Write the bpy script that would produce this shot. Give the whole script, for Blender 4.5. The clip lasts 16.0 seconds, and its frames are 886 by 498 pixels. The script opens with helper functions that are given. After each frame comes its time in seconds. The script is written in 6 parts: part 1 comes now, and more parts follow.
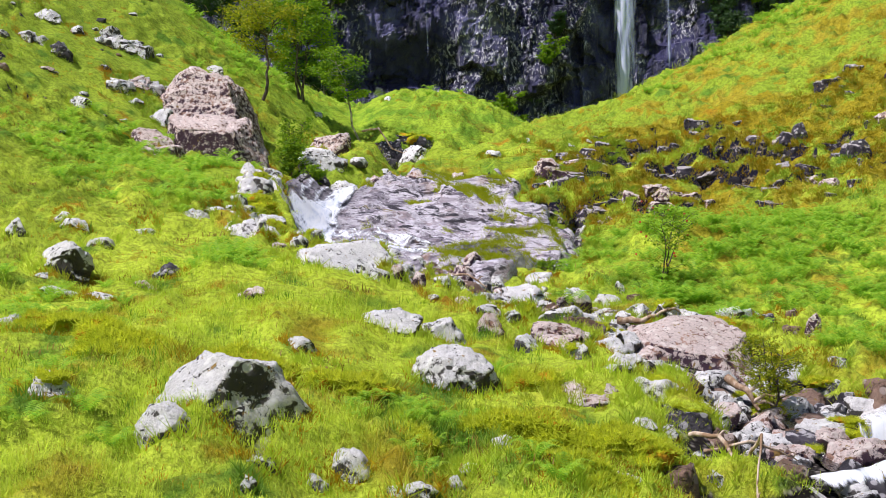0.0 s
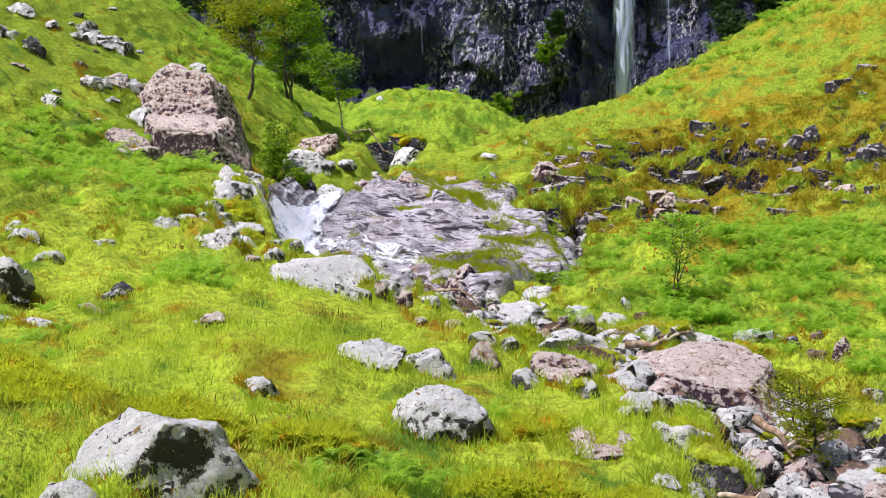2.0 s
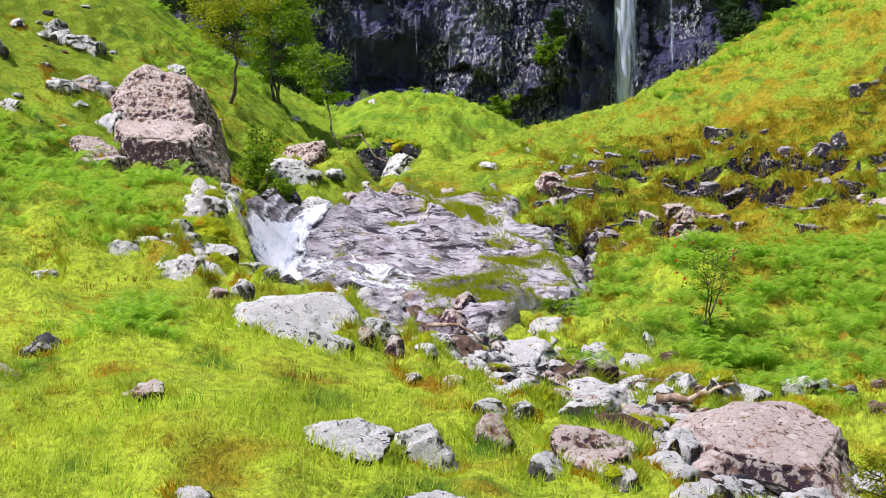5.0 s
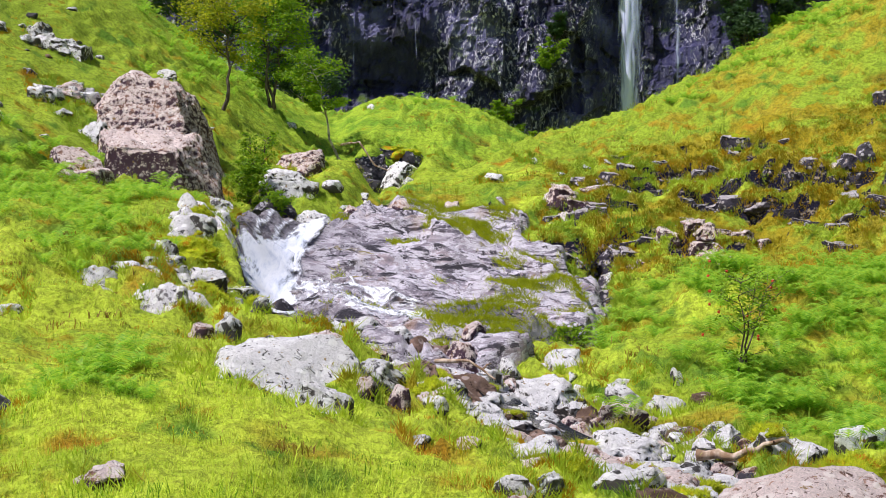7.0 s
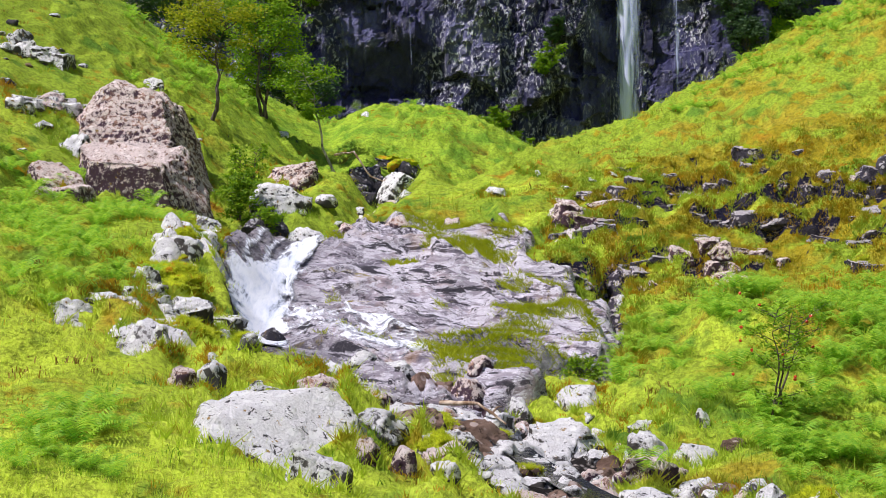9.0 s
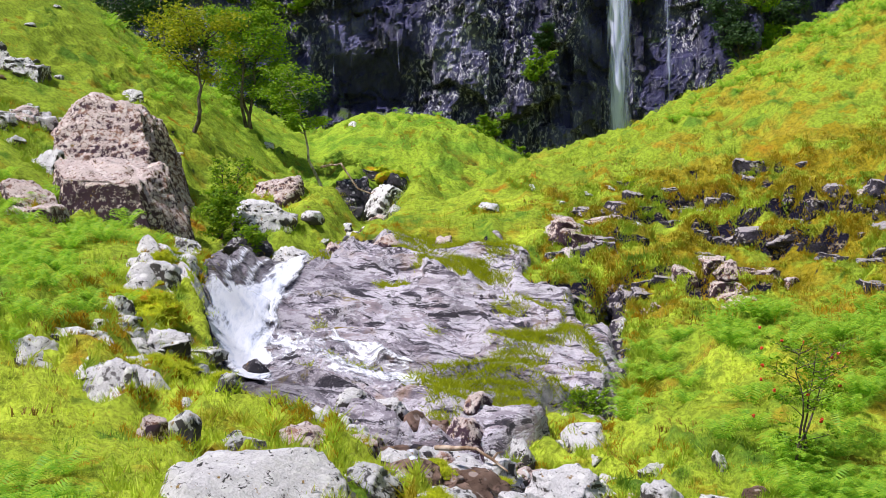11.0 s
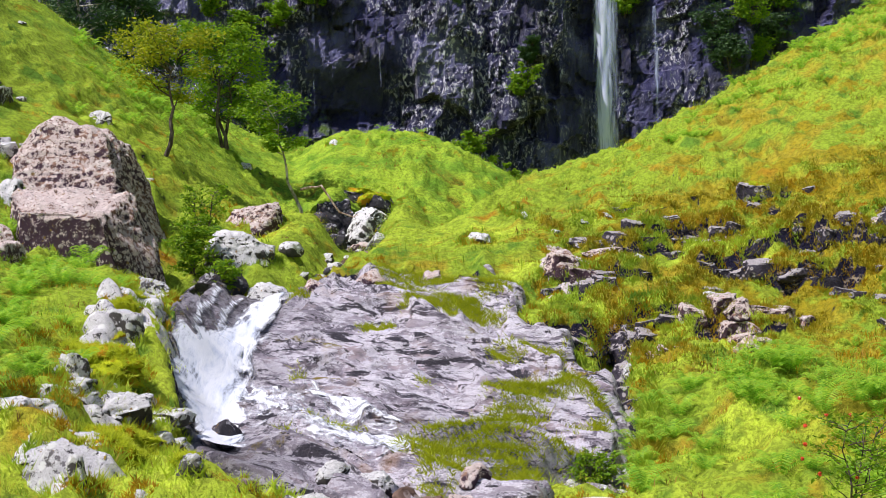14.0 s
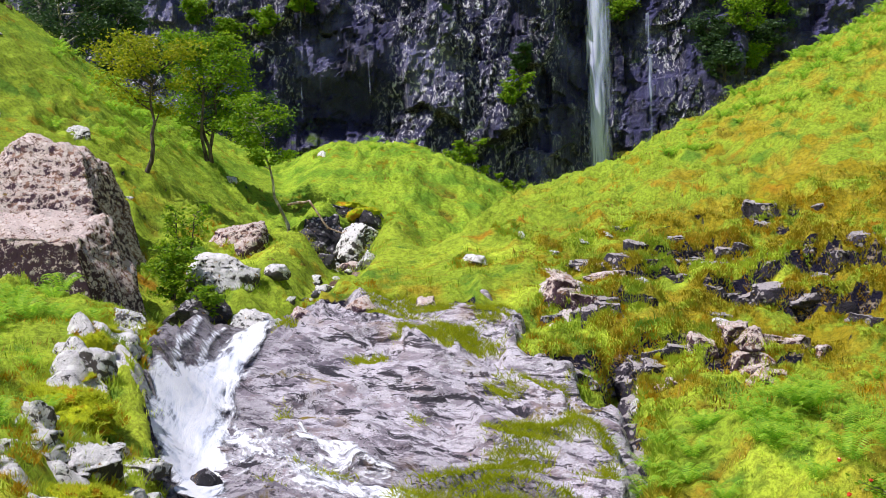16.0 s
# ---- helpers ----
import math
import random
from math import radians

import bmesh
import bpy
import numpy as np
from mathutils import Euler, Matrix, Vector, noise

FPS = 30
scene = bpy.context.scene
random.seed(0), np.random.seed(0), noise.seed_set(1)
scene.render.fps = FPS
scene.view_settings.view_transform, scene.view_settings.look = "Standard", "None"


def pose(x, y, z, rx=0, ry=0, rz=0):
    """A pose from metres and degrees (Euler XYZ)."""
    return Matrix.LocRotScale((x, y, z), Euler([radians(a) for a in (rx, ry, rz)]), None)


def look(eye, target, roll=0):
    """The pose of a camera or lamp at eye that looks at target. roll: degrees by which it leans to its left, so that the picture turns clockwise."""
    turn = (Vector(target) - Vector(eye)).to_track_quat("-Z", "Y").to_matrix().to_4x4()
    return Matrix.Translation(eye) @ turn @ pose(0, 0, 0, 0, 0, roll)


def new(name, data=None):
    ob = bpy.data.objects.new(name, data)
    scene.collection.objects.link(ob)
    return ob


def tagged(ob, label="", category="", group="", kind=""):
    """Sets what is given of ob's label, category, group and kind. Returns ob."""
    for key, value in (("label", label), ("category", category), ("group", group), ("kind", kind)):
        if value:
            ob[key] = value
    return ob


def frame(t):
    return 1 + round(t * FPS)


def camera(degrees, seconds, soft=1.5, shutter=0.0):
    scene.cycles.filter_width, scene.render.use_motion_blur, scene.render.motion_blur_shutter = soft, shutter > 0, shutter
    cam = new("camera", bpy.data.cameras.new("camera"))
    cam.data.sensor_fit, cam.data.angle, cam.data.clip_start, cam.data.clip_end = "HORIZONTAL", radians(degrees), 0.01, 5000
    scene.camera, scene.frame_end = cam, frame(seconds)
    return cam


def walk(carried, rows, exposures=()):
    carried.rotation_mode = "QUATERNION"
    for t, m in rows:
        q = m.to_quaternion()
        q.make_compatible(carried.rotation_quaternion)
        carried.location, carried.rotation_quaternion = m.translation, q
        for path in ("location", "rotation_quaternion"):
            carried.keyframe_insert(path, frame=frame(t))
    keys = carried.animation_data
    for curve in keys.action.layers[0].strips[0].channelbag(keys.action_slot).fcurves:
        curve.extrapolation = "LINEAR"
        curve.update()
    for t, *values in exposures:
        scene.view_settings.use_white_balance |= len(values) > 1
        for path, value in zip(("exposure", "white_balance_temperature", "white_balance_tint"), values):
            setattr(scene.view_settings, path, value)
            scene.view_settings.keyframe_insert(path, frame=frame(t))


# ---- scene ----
cam = camera(40.0, 16.0, soft=0.45)
PATH = [
    (0, (0.000, 0.000, 5.000), (-0.0200, 1.9999, 4.9936), -0.21),
    (0.5, (0.031, 0.819, 5.089), (0.0134, 2.8194, 5.0823), -0.15),
    (1, (0.061, 1.638, 5.179), (0.0459, 3.6376, 5.1718), -0.09),
    (1.5, (0.089, 2.453, 5.273), (0.0756, 4.4530, 5.2660), -0.04),
    (2, (0.114, 3.259, 5.357), (0.1017, 5.2593, 5.3512), -0.01),
    (2.5, (0.134, 4.058, 5.441), (0.1234, 6.0580, 5.4353), -0.01),
    (3, (0.142, 4.850, 5.539), (0.1329, 6.8500, 5.5340), -0.03),
    (3.5, (0.137, 5.628, 5.646), (0.1284, 7.6276, 5.6413), -0.06),
    (4, (0.116, 6.388, 5.766), (0.1092, 8.3880, 5.7614), -0.06),
    (6.5, (-0.140, 10.114, 6.507), (-0.1409, 12.1139, 6.5064), -0.00),
    (7, (-0.206, 10.828, 6.663), (-0.2062, 12.8281, 6.6628), 0.00),
    (7.5, (-0.278, 11.508, 6.827), (-0.2776, 13.5082, 6.8280), -0.01),
    (8, (-0.350, 12.145, 6.982), (-0.3475, 14.1454, 6.9836), -0.05),
    (8.5, (-0.407, 12.739, 7.130), (-0.4017, 14.7385, 7.1326), -0.10),
    (9, (-0.452, 13.290, 7.277), (-0.4416, 15.2900, 7.2817), -0.18),
    (11.5, (-0.603, 15.831, 7.954), (-0.5670, 17.8305, 7.9697), -0.55),
    (12, (-0.629, 16.337, 8.102), (-0.5872, 18.3362, 8.1208), -0.61),
    (12.5, (-0.651, 16.843, 8.254), (-0.6047, 18.8425, 8.2748), -0.67),
    (13, (-0.673, 17.353, 8.414), (-0.6223, 19.3526, 8.4367), -0.72),
    (13.5, (-0.699, 17.866, 8.575), (-0.6434, 19.8648, 8.6005), -0.77),
    (14, (-0.724, 18.383, 8.739), (-0.6638, 20.3818, 8.7668), -0.82),
    (14.5, (-0.746, 18.908, 8.910), (-0.6818, 20.9064, 8.9396), -0.87),
    (15, (-0.769, 19.438, 9.075), (-0.6995, 21.4370, 9.1068), -0.92),
    (15.5, (-0.790, 19.974, 9.242), (-0.7162, 21.9724, 9.2750), -0.98),
    (16, (-0.812, 20.514, 9.418), (-0.7338, 22.5121, 9.4532), -1.04),
]
walk(cam, [(t, look(eye, target, roll)) for t, eye, target, roll in PATH], [(0.0, 0.13, 6150, 19), (16.0, 0.16, 6150, 19)])

# ---- light: high sun over the left hill, so that the cliff is only grazed ----
SUN_EL, SUN_AZ = radians(59), radians(-112)
world = bpy.data.worlds.new("sky")
world.use_nodes = True
scene.world = world
sky = world.node_tree.nodes.new("ShaderNodeTexSky")
sky.sky_type, sky.sun_disc, sky.sun_elevation, sky.sun_rotation = "NISHITA", False, SUN_EL, SUN_AZ
world.node_tree.links.new(sky.outputs[0], world.node_tree.nodes["Background"].inputs[0])
world.node_tree.nodes["Background"].inputs[1].default_value = 0.068
sun = new("sun", bpy.data.lights.new("sun", "SUN"))
sun.data.energy, sun.data.angle, sun.data.color = 5.0, radians(0.6), (1.0, 0.95, 0.86)
to_sun = Vector((math.sin(SUN_AZ) * math.cos(SUN_EL), math.cos(SUN_AZ) * math.cos(SUN_EL), math.sin(SUN_EL)))
sun.matrix_world = look(to_sun * 200, (0, 0, 0))


# ---- materials ----
class Shader:
    """A node material with a Principled surface."""

    def __init__(self, name, rough=0.8, spec=0.3):
        self.mat = bpy.data.materials.new(name)
        self.mat.use_nodes = True
        self.tree = self.mat.node_tree
        self.bsdf = self.tree.nodes["Principled BSDF"]
        self.bsdf.inputs["Roughness"].default_value = rough
        self.bsdf.inputs["Specular IOR Level"].default_value = spec
        self.info = self.tree.nodes.new("ShaderNodeObjectInfo")
        tc = self.tree.nodes.new("ShaderNodeTexCoord")
        self.co = tc.outputs["Object"]

    def link(self, a, b):
        self.tree.links.new(a, b)

    def feed(self, socket, v):
        if isinstance(v, (int, float)):
            socket.default_value = v
        elif isinstance(v, tuple):
            socket.default_value = (*v, 1) if len(v) == 3 and socket.type == "RGBA" else v
        else:
            self.link(v, socket)

    def math(self, op, a, b=0.0, clamp=False):
        n = self.tree.nodes.new("ShaderNodeMath")
        n.operation, n.use_clamp = op, clamp
        self.feed(n.inputs[0], a), self.feed(n.inputs[1], b)
        return n.outputs[0]

    def shifted(self):
        """Own coordinates, moved by a random amount for each object."""
        n = self.tree.nodes.new("ShaderNodeVectorMath")
        n.operation = "ADD"
        m = self.math("MULTIPLY", self.info.outputs["Random"], 37.0)
        self.link(self.co, n.inputs[0]), self.link(m, n.inputs[1])
        self.co = n.outputs[0]
        return self

    def stretched(self, sx, sy, sz, turn=(0, 0, 0)):
        n = self.tree.nodes.new("ShaderNodeMapping")
        self.link(self.co, n.inputs[0])
        n.vector_type = "TEXTURE"
        n.inputs["Scale"].default_value = (1 / sx, 1 / sy, 1 / sz)
        n.inputs["Rotation"].default_value = [radians(a) for a in turn]
        return n.outputs[0]

    def noise(self, scale, detail=4.0, rough=0.6, co=None, warp=0.0):
        n = self.tree.nodes.new("ShaderNodeTexNoise")
        self.link(co or self.co, n.inputs["Vector"])
        n.inputs["Scale"].default_value, n.inputs["Detail"].default_value = scale, detail
        n.inputs["Roughness"].default_value, n.inputs["Distortion"].default_value = rough, warp
        return n.outputs["Fac"]

    def cells(self, scale, co=None, feature="F1"):
        n = self.tree.nodes.new("ShaderNodeTexVoronoi")
        n.feature = feature
        self.link(co or self.co, n.inputs["Vector"])
        n.inputs["Scale"].default_value = scale
        return n.outputs["Distance"]

    def step(self, v, lo, hi):
        n = self.tree.nodes.new("ShaderNodeMapRange")
        n.interpolation_type = "SMOOTHSTEP"
        self.feed(n.inputs[0], v)
        n.inputs[1].default_value, n.inputs[2].default_value = lo, hi
        return n.outputs[0]

    def mix(self, fac, a, b):
        n = self.tree.nodes.new("ShaderNodeMix")
        n.data_type = "RGBA"
        self.feed(n.inputs[0], fac), self.feed(n.inputs[6], a), self.feed(n.inputs[7], b)
        return n.outputs[2]

    def up(self):
        """How far a face looks upwards, 0 to 1."""
        g = self.tree.nodes.new("ShaderNodeNewGeometry")
        s = self.tree.nodes.new("ShaderNodeSeparateXYZ")
        self.link(g.outputs["Normal"], s.inputs[0])
        return s.outputs[2]

    def island(self):
        return self.tree.nodes.new("ShaderNodeNewGeometry").outputs["Random Per Island"]

    def finish(self, colour, height=None, depth=0.02, strength=0.7, rough=None):
        self.feed(self.bsdf.inputs["Base Color"], colour)
        if rough is not None:
            self.feed(self.bsdf.inputs["Roughness"], rough)
        if height is not None:
            b = self.tree.nodes.new("ShaderNodeBump")
            b.inputs["Strength"].default_value, b.inputs["Distance"].default_value = strength, depth
            self.link(height, b.inputs["Height"])
            self.link(b.outputs[0], self.bsdf.inputs["Normal"])
        return self.mat

    def leafy(self, colour, share=0.4):
        """Thin leaves that let part of the light through."""
        self.feed(self.bsdf.inputs["Base Color"], colour)
        t = self.tree.nodes.new("ShaderNodeBsdfTranslucent")
        self.feed(t.inputs["Color"], colour)
        m = self.tree.nodes.new("ShaderNodeMixShader")
        m.inputs[0].default_value = share
        self.link(self.bsdf.outputs[0], m.inputs[1]), self.link(t.outputs[0], m.inputs[2])
        self.link(m.outputs[0], self.tree.nodes["Material Output"].inputs["Surface"])
        return self.mat


LIME, GREEN, OLIVE, DEEP, RUST = (0.61, 0.75, 0.060), (0.36, 0.50, 0.036), (0.48, 0.40, 0.030), (0.16, 0.32, 0.028), (0.52, 0.28, 0.016)


def turf_colour(s):
    """Meadow colours that change over metres: lime, green, olive, deep green and rusty patches."""
    p = s.tree.nodes.new("ShaderNodeSeparateXYZ")
    s.link(s.co, p.inputs[0])
    # lime on the low lawns, greener up the valley and on the hills
    high = s.math("ADD", s.math("MULTIPLY", p.outputs[1], 0.0055), s.math("MULTIPLY", p.outputs[0], 0.0045))
    high = s.math("ADD", high, s.math("MULTIPLY", s.step(p.outputs[0], -5.0, -15.0), 0.13))
    c = s.mix(s.step(s.math("ADD", s.noise(0.25, 4, 0.6), high), 0.65, 0.89), LIME, GREEN)
    c = s.mix(s.step(s.math("ADD", s.noise(0.4, 3, 0.55, s.stretched(0.8, 1.2, 1, (0, 0, 20))), s.math("MULTIPLY", p.outputs[0], 0.004)), 0.56, 0.70), c, OLIVE)
    c = s.mix(s.step(s.noise(0.7, 3, 0.5, s.stretched(1, 1, 1, (0, 0, 40))), 0.54, 0.70), c, DEEP)
    # boggy olive and rusty moss among the ledges of the right bank
    n = s.math("MULTIPLY", s.step(p.outputs[0], 3.0, 6.0), s.math("MULTIPLY", s.step(p.outputs[1], 51.0, 56.0), s.step(p.outputs[1], 72.0, 65.0)))
    spur = s.math("MULTIPLY", s.step(p.outputs[0], 4.0, 14.0), s.step(p.outputs[1], 58.0, 70.0))
    c = s.mix(s.step(p.outputs[1], 80.0, 94.0), c, s.mix(s.step(s.noise(0.5, 4, 0.6), 0.40, 0.66), (0.40, 0.57, 0.040), (0.19, 0.38, 0.028)))
    bog = s.math("ADD", s.noise(0.7, 4, 0.65), s.math("ADD", s.math("MULTIPLY", n, 0.13), s.math("MULTIPLY", spur, 0.05)))
    c = s.mix(s.step(bog, 0.58, 0.68), c, s.mix(s.noise(1.3, 3), (0.32, 0.30, 0.014), (0.48, 0.35, 0.014)))
    moor = s.step(p.outputs[1], 86.0, 76.0)
    return s.mix(s.math("MULTIPLY", moor, s.step(s.noise(0.45, 2, 0.5, s.stretched(1.3, 0.8, 1, (0, 0, 75))), 0.63, 0.75)), c, RUST)


def make_turf():
    s = Shader("turf", 0.9, 0.15)
    fine = s.noise(6, 5, 0.72)
    top = turf_colour(s)
    c = s.mix(s.step(fine, 0.38, 0.60), s.mix(0.5, top, (0.05, 0.07, 0.006)), top)
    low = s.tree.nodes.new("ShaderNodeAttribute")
    low.attribute_name = "crease_shade"
    # litter tones that also paint the shade in the creases between cushions
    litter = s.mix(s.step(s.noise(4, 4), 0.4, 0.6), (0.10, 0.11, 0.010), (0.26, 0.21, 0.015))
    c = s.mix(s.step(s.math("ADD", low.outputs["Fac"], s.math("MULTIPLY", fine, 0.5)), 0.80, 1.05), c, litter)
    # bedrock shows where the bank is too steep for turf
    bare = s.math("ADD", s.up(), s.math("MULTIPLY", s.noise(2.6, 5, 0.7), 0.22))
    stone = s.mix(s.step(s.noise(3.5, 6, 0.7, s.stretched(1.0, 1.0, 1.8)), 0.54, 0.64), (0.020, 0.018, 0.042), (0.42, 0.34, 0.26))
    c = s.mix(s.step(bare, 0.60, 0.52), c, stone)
    # wet gravel in the bed of the stream
    bed = s.tree.nodes.new("ShaderNodeAttribute")
    bed.attribute_name = "bed"
    gravel = s.mix(s.step(s.cells(7), 0.1, 0.5), s.mix(s.noise(2.5, 3), (0.17, 0.14, 0.12), (0.40, 0.37, 0.36)), (0.018, 0.015, 0.014))
    c = s.mix(s.step(s.math("ADD", bed.outputs["Fac"], s.math("MULTIPLY", s.noise(2, 4), 0.6)), 0.62, 0.85), c, gravel)
    return s.finish(c, s.noise(11, 5, 0.72), 0.12, 1.0)


def make_grass():
    s = Shader("grass_blades", 0.6, 0.25)
    c = turf_colour(s)
    clump = s.noise(2.2, 4, 0.65)
    c = s.mix(s.step(clump, 0.50, 0.34), c, s.mix(0.25, c, (0.07, 0.14, 0.006)))
    c = s.mix(s.step(clump, 0.58, 0.75), c, s.mix(0.5, c, (0.50, 0.50, 0.012)))
    r = s.island()
    c = s.mix(s.step(r, 0.82, 1.0), c, s.mix(0.6, c, (0.48, 0.47, 0.02)))
    c = s.mix(s.step(r, 0.03, 0.0), c, (0.45, 0.32, 0.08))
    c = s.mix(s.step(r, 0.22, 0.08), c, s.mix(0.2, c, (0.12, 0.24, 0.010)))
    return s.leafy(c, 0.42)


def make_leaf(name, a, b, share=0.4):
    s = Shader(name, 0.55, 0.3)
    return s.leafy(s.mix(s.island(), a, b), share)


def make_rock(name, dark, mid, lichen, amount, wet=0.0, top=0.17, steep=None, grain=1.0):
    s = Shader(name, 0.85 - 0.45 * wet, 0.3 + 0.3 * wet).shifted()
    big, fine, grit = s.noise(0.9, 5, 0.6), s.noise(3.2 * grain, 9, 0.74, warp=0.3), s.noise(30, 4, 0.7)
    c = s.mix(s.step(big, 0.35, 0.65), dark, mid)
    c = s.mix(s.step(s.noise(2.2, 6, 0.7, s.stretched(1, 1, 2.0)), 0.52, 0.64), c, tuple(0.65 * v for v in dark))
    # steep faces darkened: painted shade together with rock bare of lichen
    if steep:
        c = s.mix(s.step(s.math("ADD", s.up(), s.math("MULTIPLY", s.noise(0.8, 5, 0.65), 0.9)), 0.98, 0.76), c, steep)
    # lichen thickens on upward faces, which also paints them sunlit over dark sides
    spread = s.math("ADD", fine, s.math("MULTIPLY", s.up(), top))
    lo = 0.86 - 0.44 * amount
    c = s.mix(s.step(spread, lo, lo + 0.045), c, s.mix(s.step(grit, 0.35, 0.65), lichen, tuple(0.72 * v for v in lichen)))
    spots = s.math("MULTIPLY", s.step(s.cells(3.4), 0.34, 0.27), s.step(s.math("ADD", big, s.math("MULTIPLY", s.up(), top)), 0.46, 0.58))
    c = s.mix(s.math("MULTIPLY", spots, 0.85), c, tuple(min(0.92, 1.12 * v) for v in lichen))
    c = s.mix(s.step(s.noise(5.5 * grain, 6, 0.7, warp=0.8), 0.58, 0.62), c, tuple(0.5 * v for v in dark))
    c = s.mix(s.step(s.noise(4.5, 5, 0.6, s.stretched(1, 1.2, 0.8, (20, 40, 0))), 0.64, 0.69), c, (0.33, 0.21, 0.06))
    h = s.math("ADD", s.math("MULTIPLY", fine, 1.5), s.math("MULTIPLY", grit, 0.35))
    return s.finish(c, h, 0.12, 1.0)


def make_moss():
    s = Shader("moss", 0.95, 0.1).shifted()
    c = s.mix(s.step(s.noise(3, 5), 0.35, 0.6), (0.28, 0.34, 0.012), (0.54, 0.60, 0.014))
    c = s.mix(s.step(s.noise(1.6, 4, 0.6, s.stretched(1, 1, 1, (0, 0, 50))), 0.52, 0.62), c, (0.56, 0.29, 0.015))
    return s.finish(c, s.noise(22, 5, 0.7), 0.08, 1.0)


def make_slab():
    s = Shader("layered_rock", 0.55, 0.45)
    lay = s.stretched(0.34, 1.0, 1.6, (14, 0, -32))
    band, fine, grit = s.noise(1.1, 8, 0.70, lay, 0.45), s.noise(7, 5, 0.7), s.noise(26, 4, 0.7)
    c = s.mix(s.step(band, 0.38, 0.56), (0.13, 0.112, 0.15), (0.42, 0.375, 0.45))
    c = s.mix(s.step(s.noise(0.8, 5, 0.6), 0.50, 0.66), c, s.mix(0.6, c, (0.52, 0.40, 0.42)))
    c = s.mix(s.step(s.noise(2.4, 9, 0.80, lay, 0.4), 0.47, 0.515), c, s.mix(s.step(grit, 0.35, 0.6), (0.88, 0.85, 0.92), (0.64, 0.60, 0.70)))
    c = s.mix(s.step(s.noise(1.7, 8, 0.74, s.stretched(0.20, 1.2, 1.4, (14, 0, -26)), 0.5), 0.555, 0.585), c, (0.035, 0.030, 0.045))
    c = s.mix(s.step(s.noise(3.6, 7, 0.74, s.stretched(0.30, 1.2, 1.4, (14, 0, -40)), 0.5), 0.58, 0.605), c, (0.06, 0.05, 0.065))
    c = s.mix(s.step(s.noise(0.55, 4), 0.58, 0.72), c, s.mix(0.45, c, (0.38, 0.22, 0.10)))
    m = s.math("MULTIPLY", s.step(s.noise(0.62, 5, 0.65, s.stretched(0.45, 1.2, 1, (0, 0, -12))), 0.60, 0.65), s.step(fine, 0.40, 0.58))
    c = s.mix(m, c, s.mix(s.noise(2.5), (0.24, 0.25, 0.012), (0.32, 0.19, 0.02)))
    wet = s.tree.nodes.new("ShaderNodeAttribute")
    wet.attribute_name = "wet"
    c = s.mix(s.math("MULTIPLY", wet.outputs["Fac"], 0.9), c, s.mix(0.75, c, (0.018, 0.015, 0.026)))
    h = s.math("ADD", s.math("MULTIPLY", band, 1.8), s.math("ADD", s.math("MULTIPLY", fine, 0.8), s.math("MULTIPLY", grit, 0.25)))
    return s.finish(c, h, 0.18, 1.0, s.math("ADD", 0.30, s.math("MULTIPLY", fine, 0.5)))


def make_cliff():
    s = Shader("wet_cliff_rock", 0.45, 0.5)
    col = s.stretched(1, 1, 0.28)
    a, b = s.noise(0.35, 6, 0.65, col), s.noise(3.0, 6, 0.74, s.stretched(1, 1, 0.6), 0.5)
    # the blue of skylit shade is put into the dark rock colour
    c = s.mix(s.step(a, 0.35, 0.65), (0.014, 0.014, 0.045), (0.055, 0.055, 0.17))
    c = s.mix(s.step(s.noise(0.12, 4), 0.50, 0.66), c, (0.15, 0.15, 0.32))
    p = s.tree.nodes.new("ShaderNodeSeparateXYZ")
    s.link(s.co, p.inputs[0])
    # painted wet glints and lichen specks, thickest on the dry buttress between the falls
    dry = s.step(s.math("ABSOLUTE", s.math("SUBTRACT", p.outputs[0], 4.5)), 9.0, 3.0)
    zone = s.step(s.math("ADD", s.noise(0.16, 3, 0.5, s.stretched(1, 1, 0.6, (0, 0, 20))), s.math("MULTIPLY", dry, 0.13)), 0.46, 0.60)
    glint_speck = s.math("MULTIPLY", s.step(b, 0.525, 0.59), zone)
    c = s.mix(glint_speck, c, (0.72, 0.71, 0.80))
    c = s.mix(s.math("MULTIPLY", s.step(s.noise(0.25, 5, 0.7), 0.58, 0.68), s.step(s.up(), -0.1, 0.35)), c, (0.10, 0.17, 0.02))
    return s.finish(c, s.math("ADD", b, s.math("MULTIPLY", a, 2.0)), 0.5, 0.9, s.math("ADD", 0.12, s.math("MULTIPLY", a, 0.4)))


def make_bark(name, a, b):
    s = Shader(name, 0.9, 0.2).shifted()
    c = s.mix(s.step(s.noise(5, 5, 0.6, s.stretched(1, 1, 0.4)), 0.4, 0.62), a, b)
    return s.finish(c, s.noise(16, 4), 0.03, 0.8)


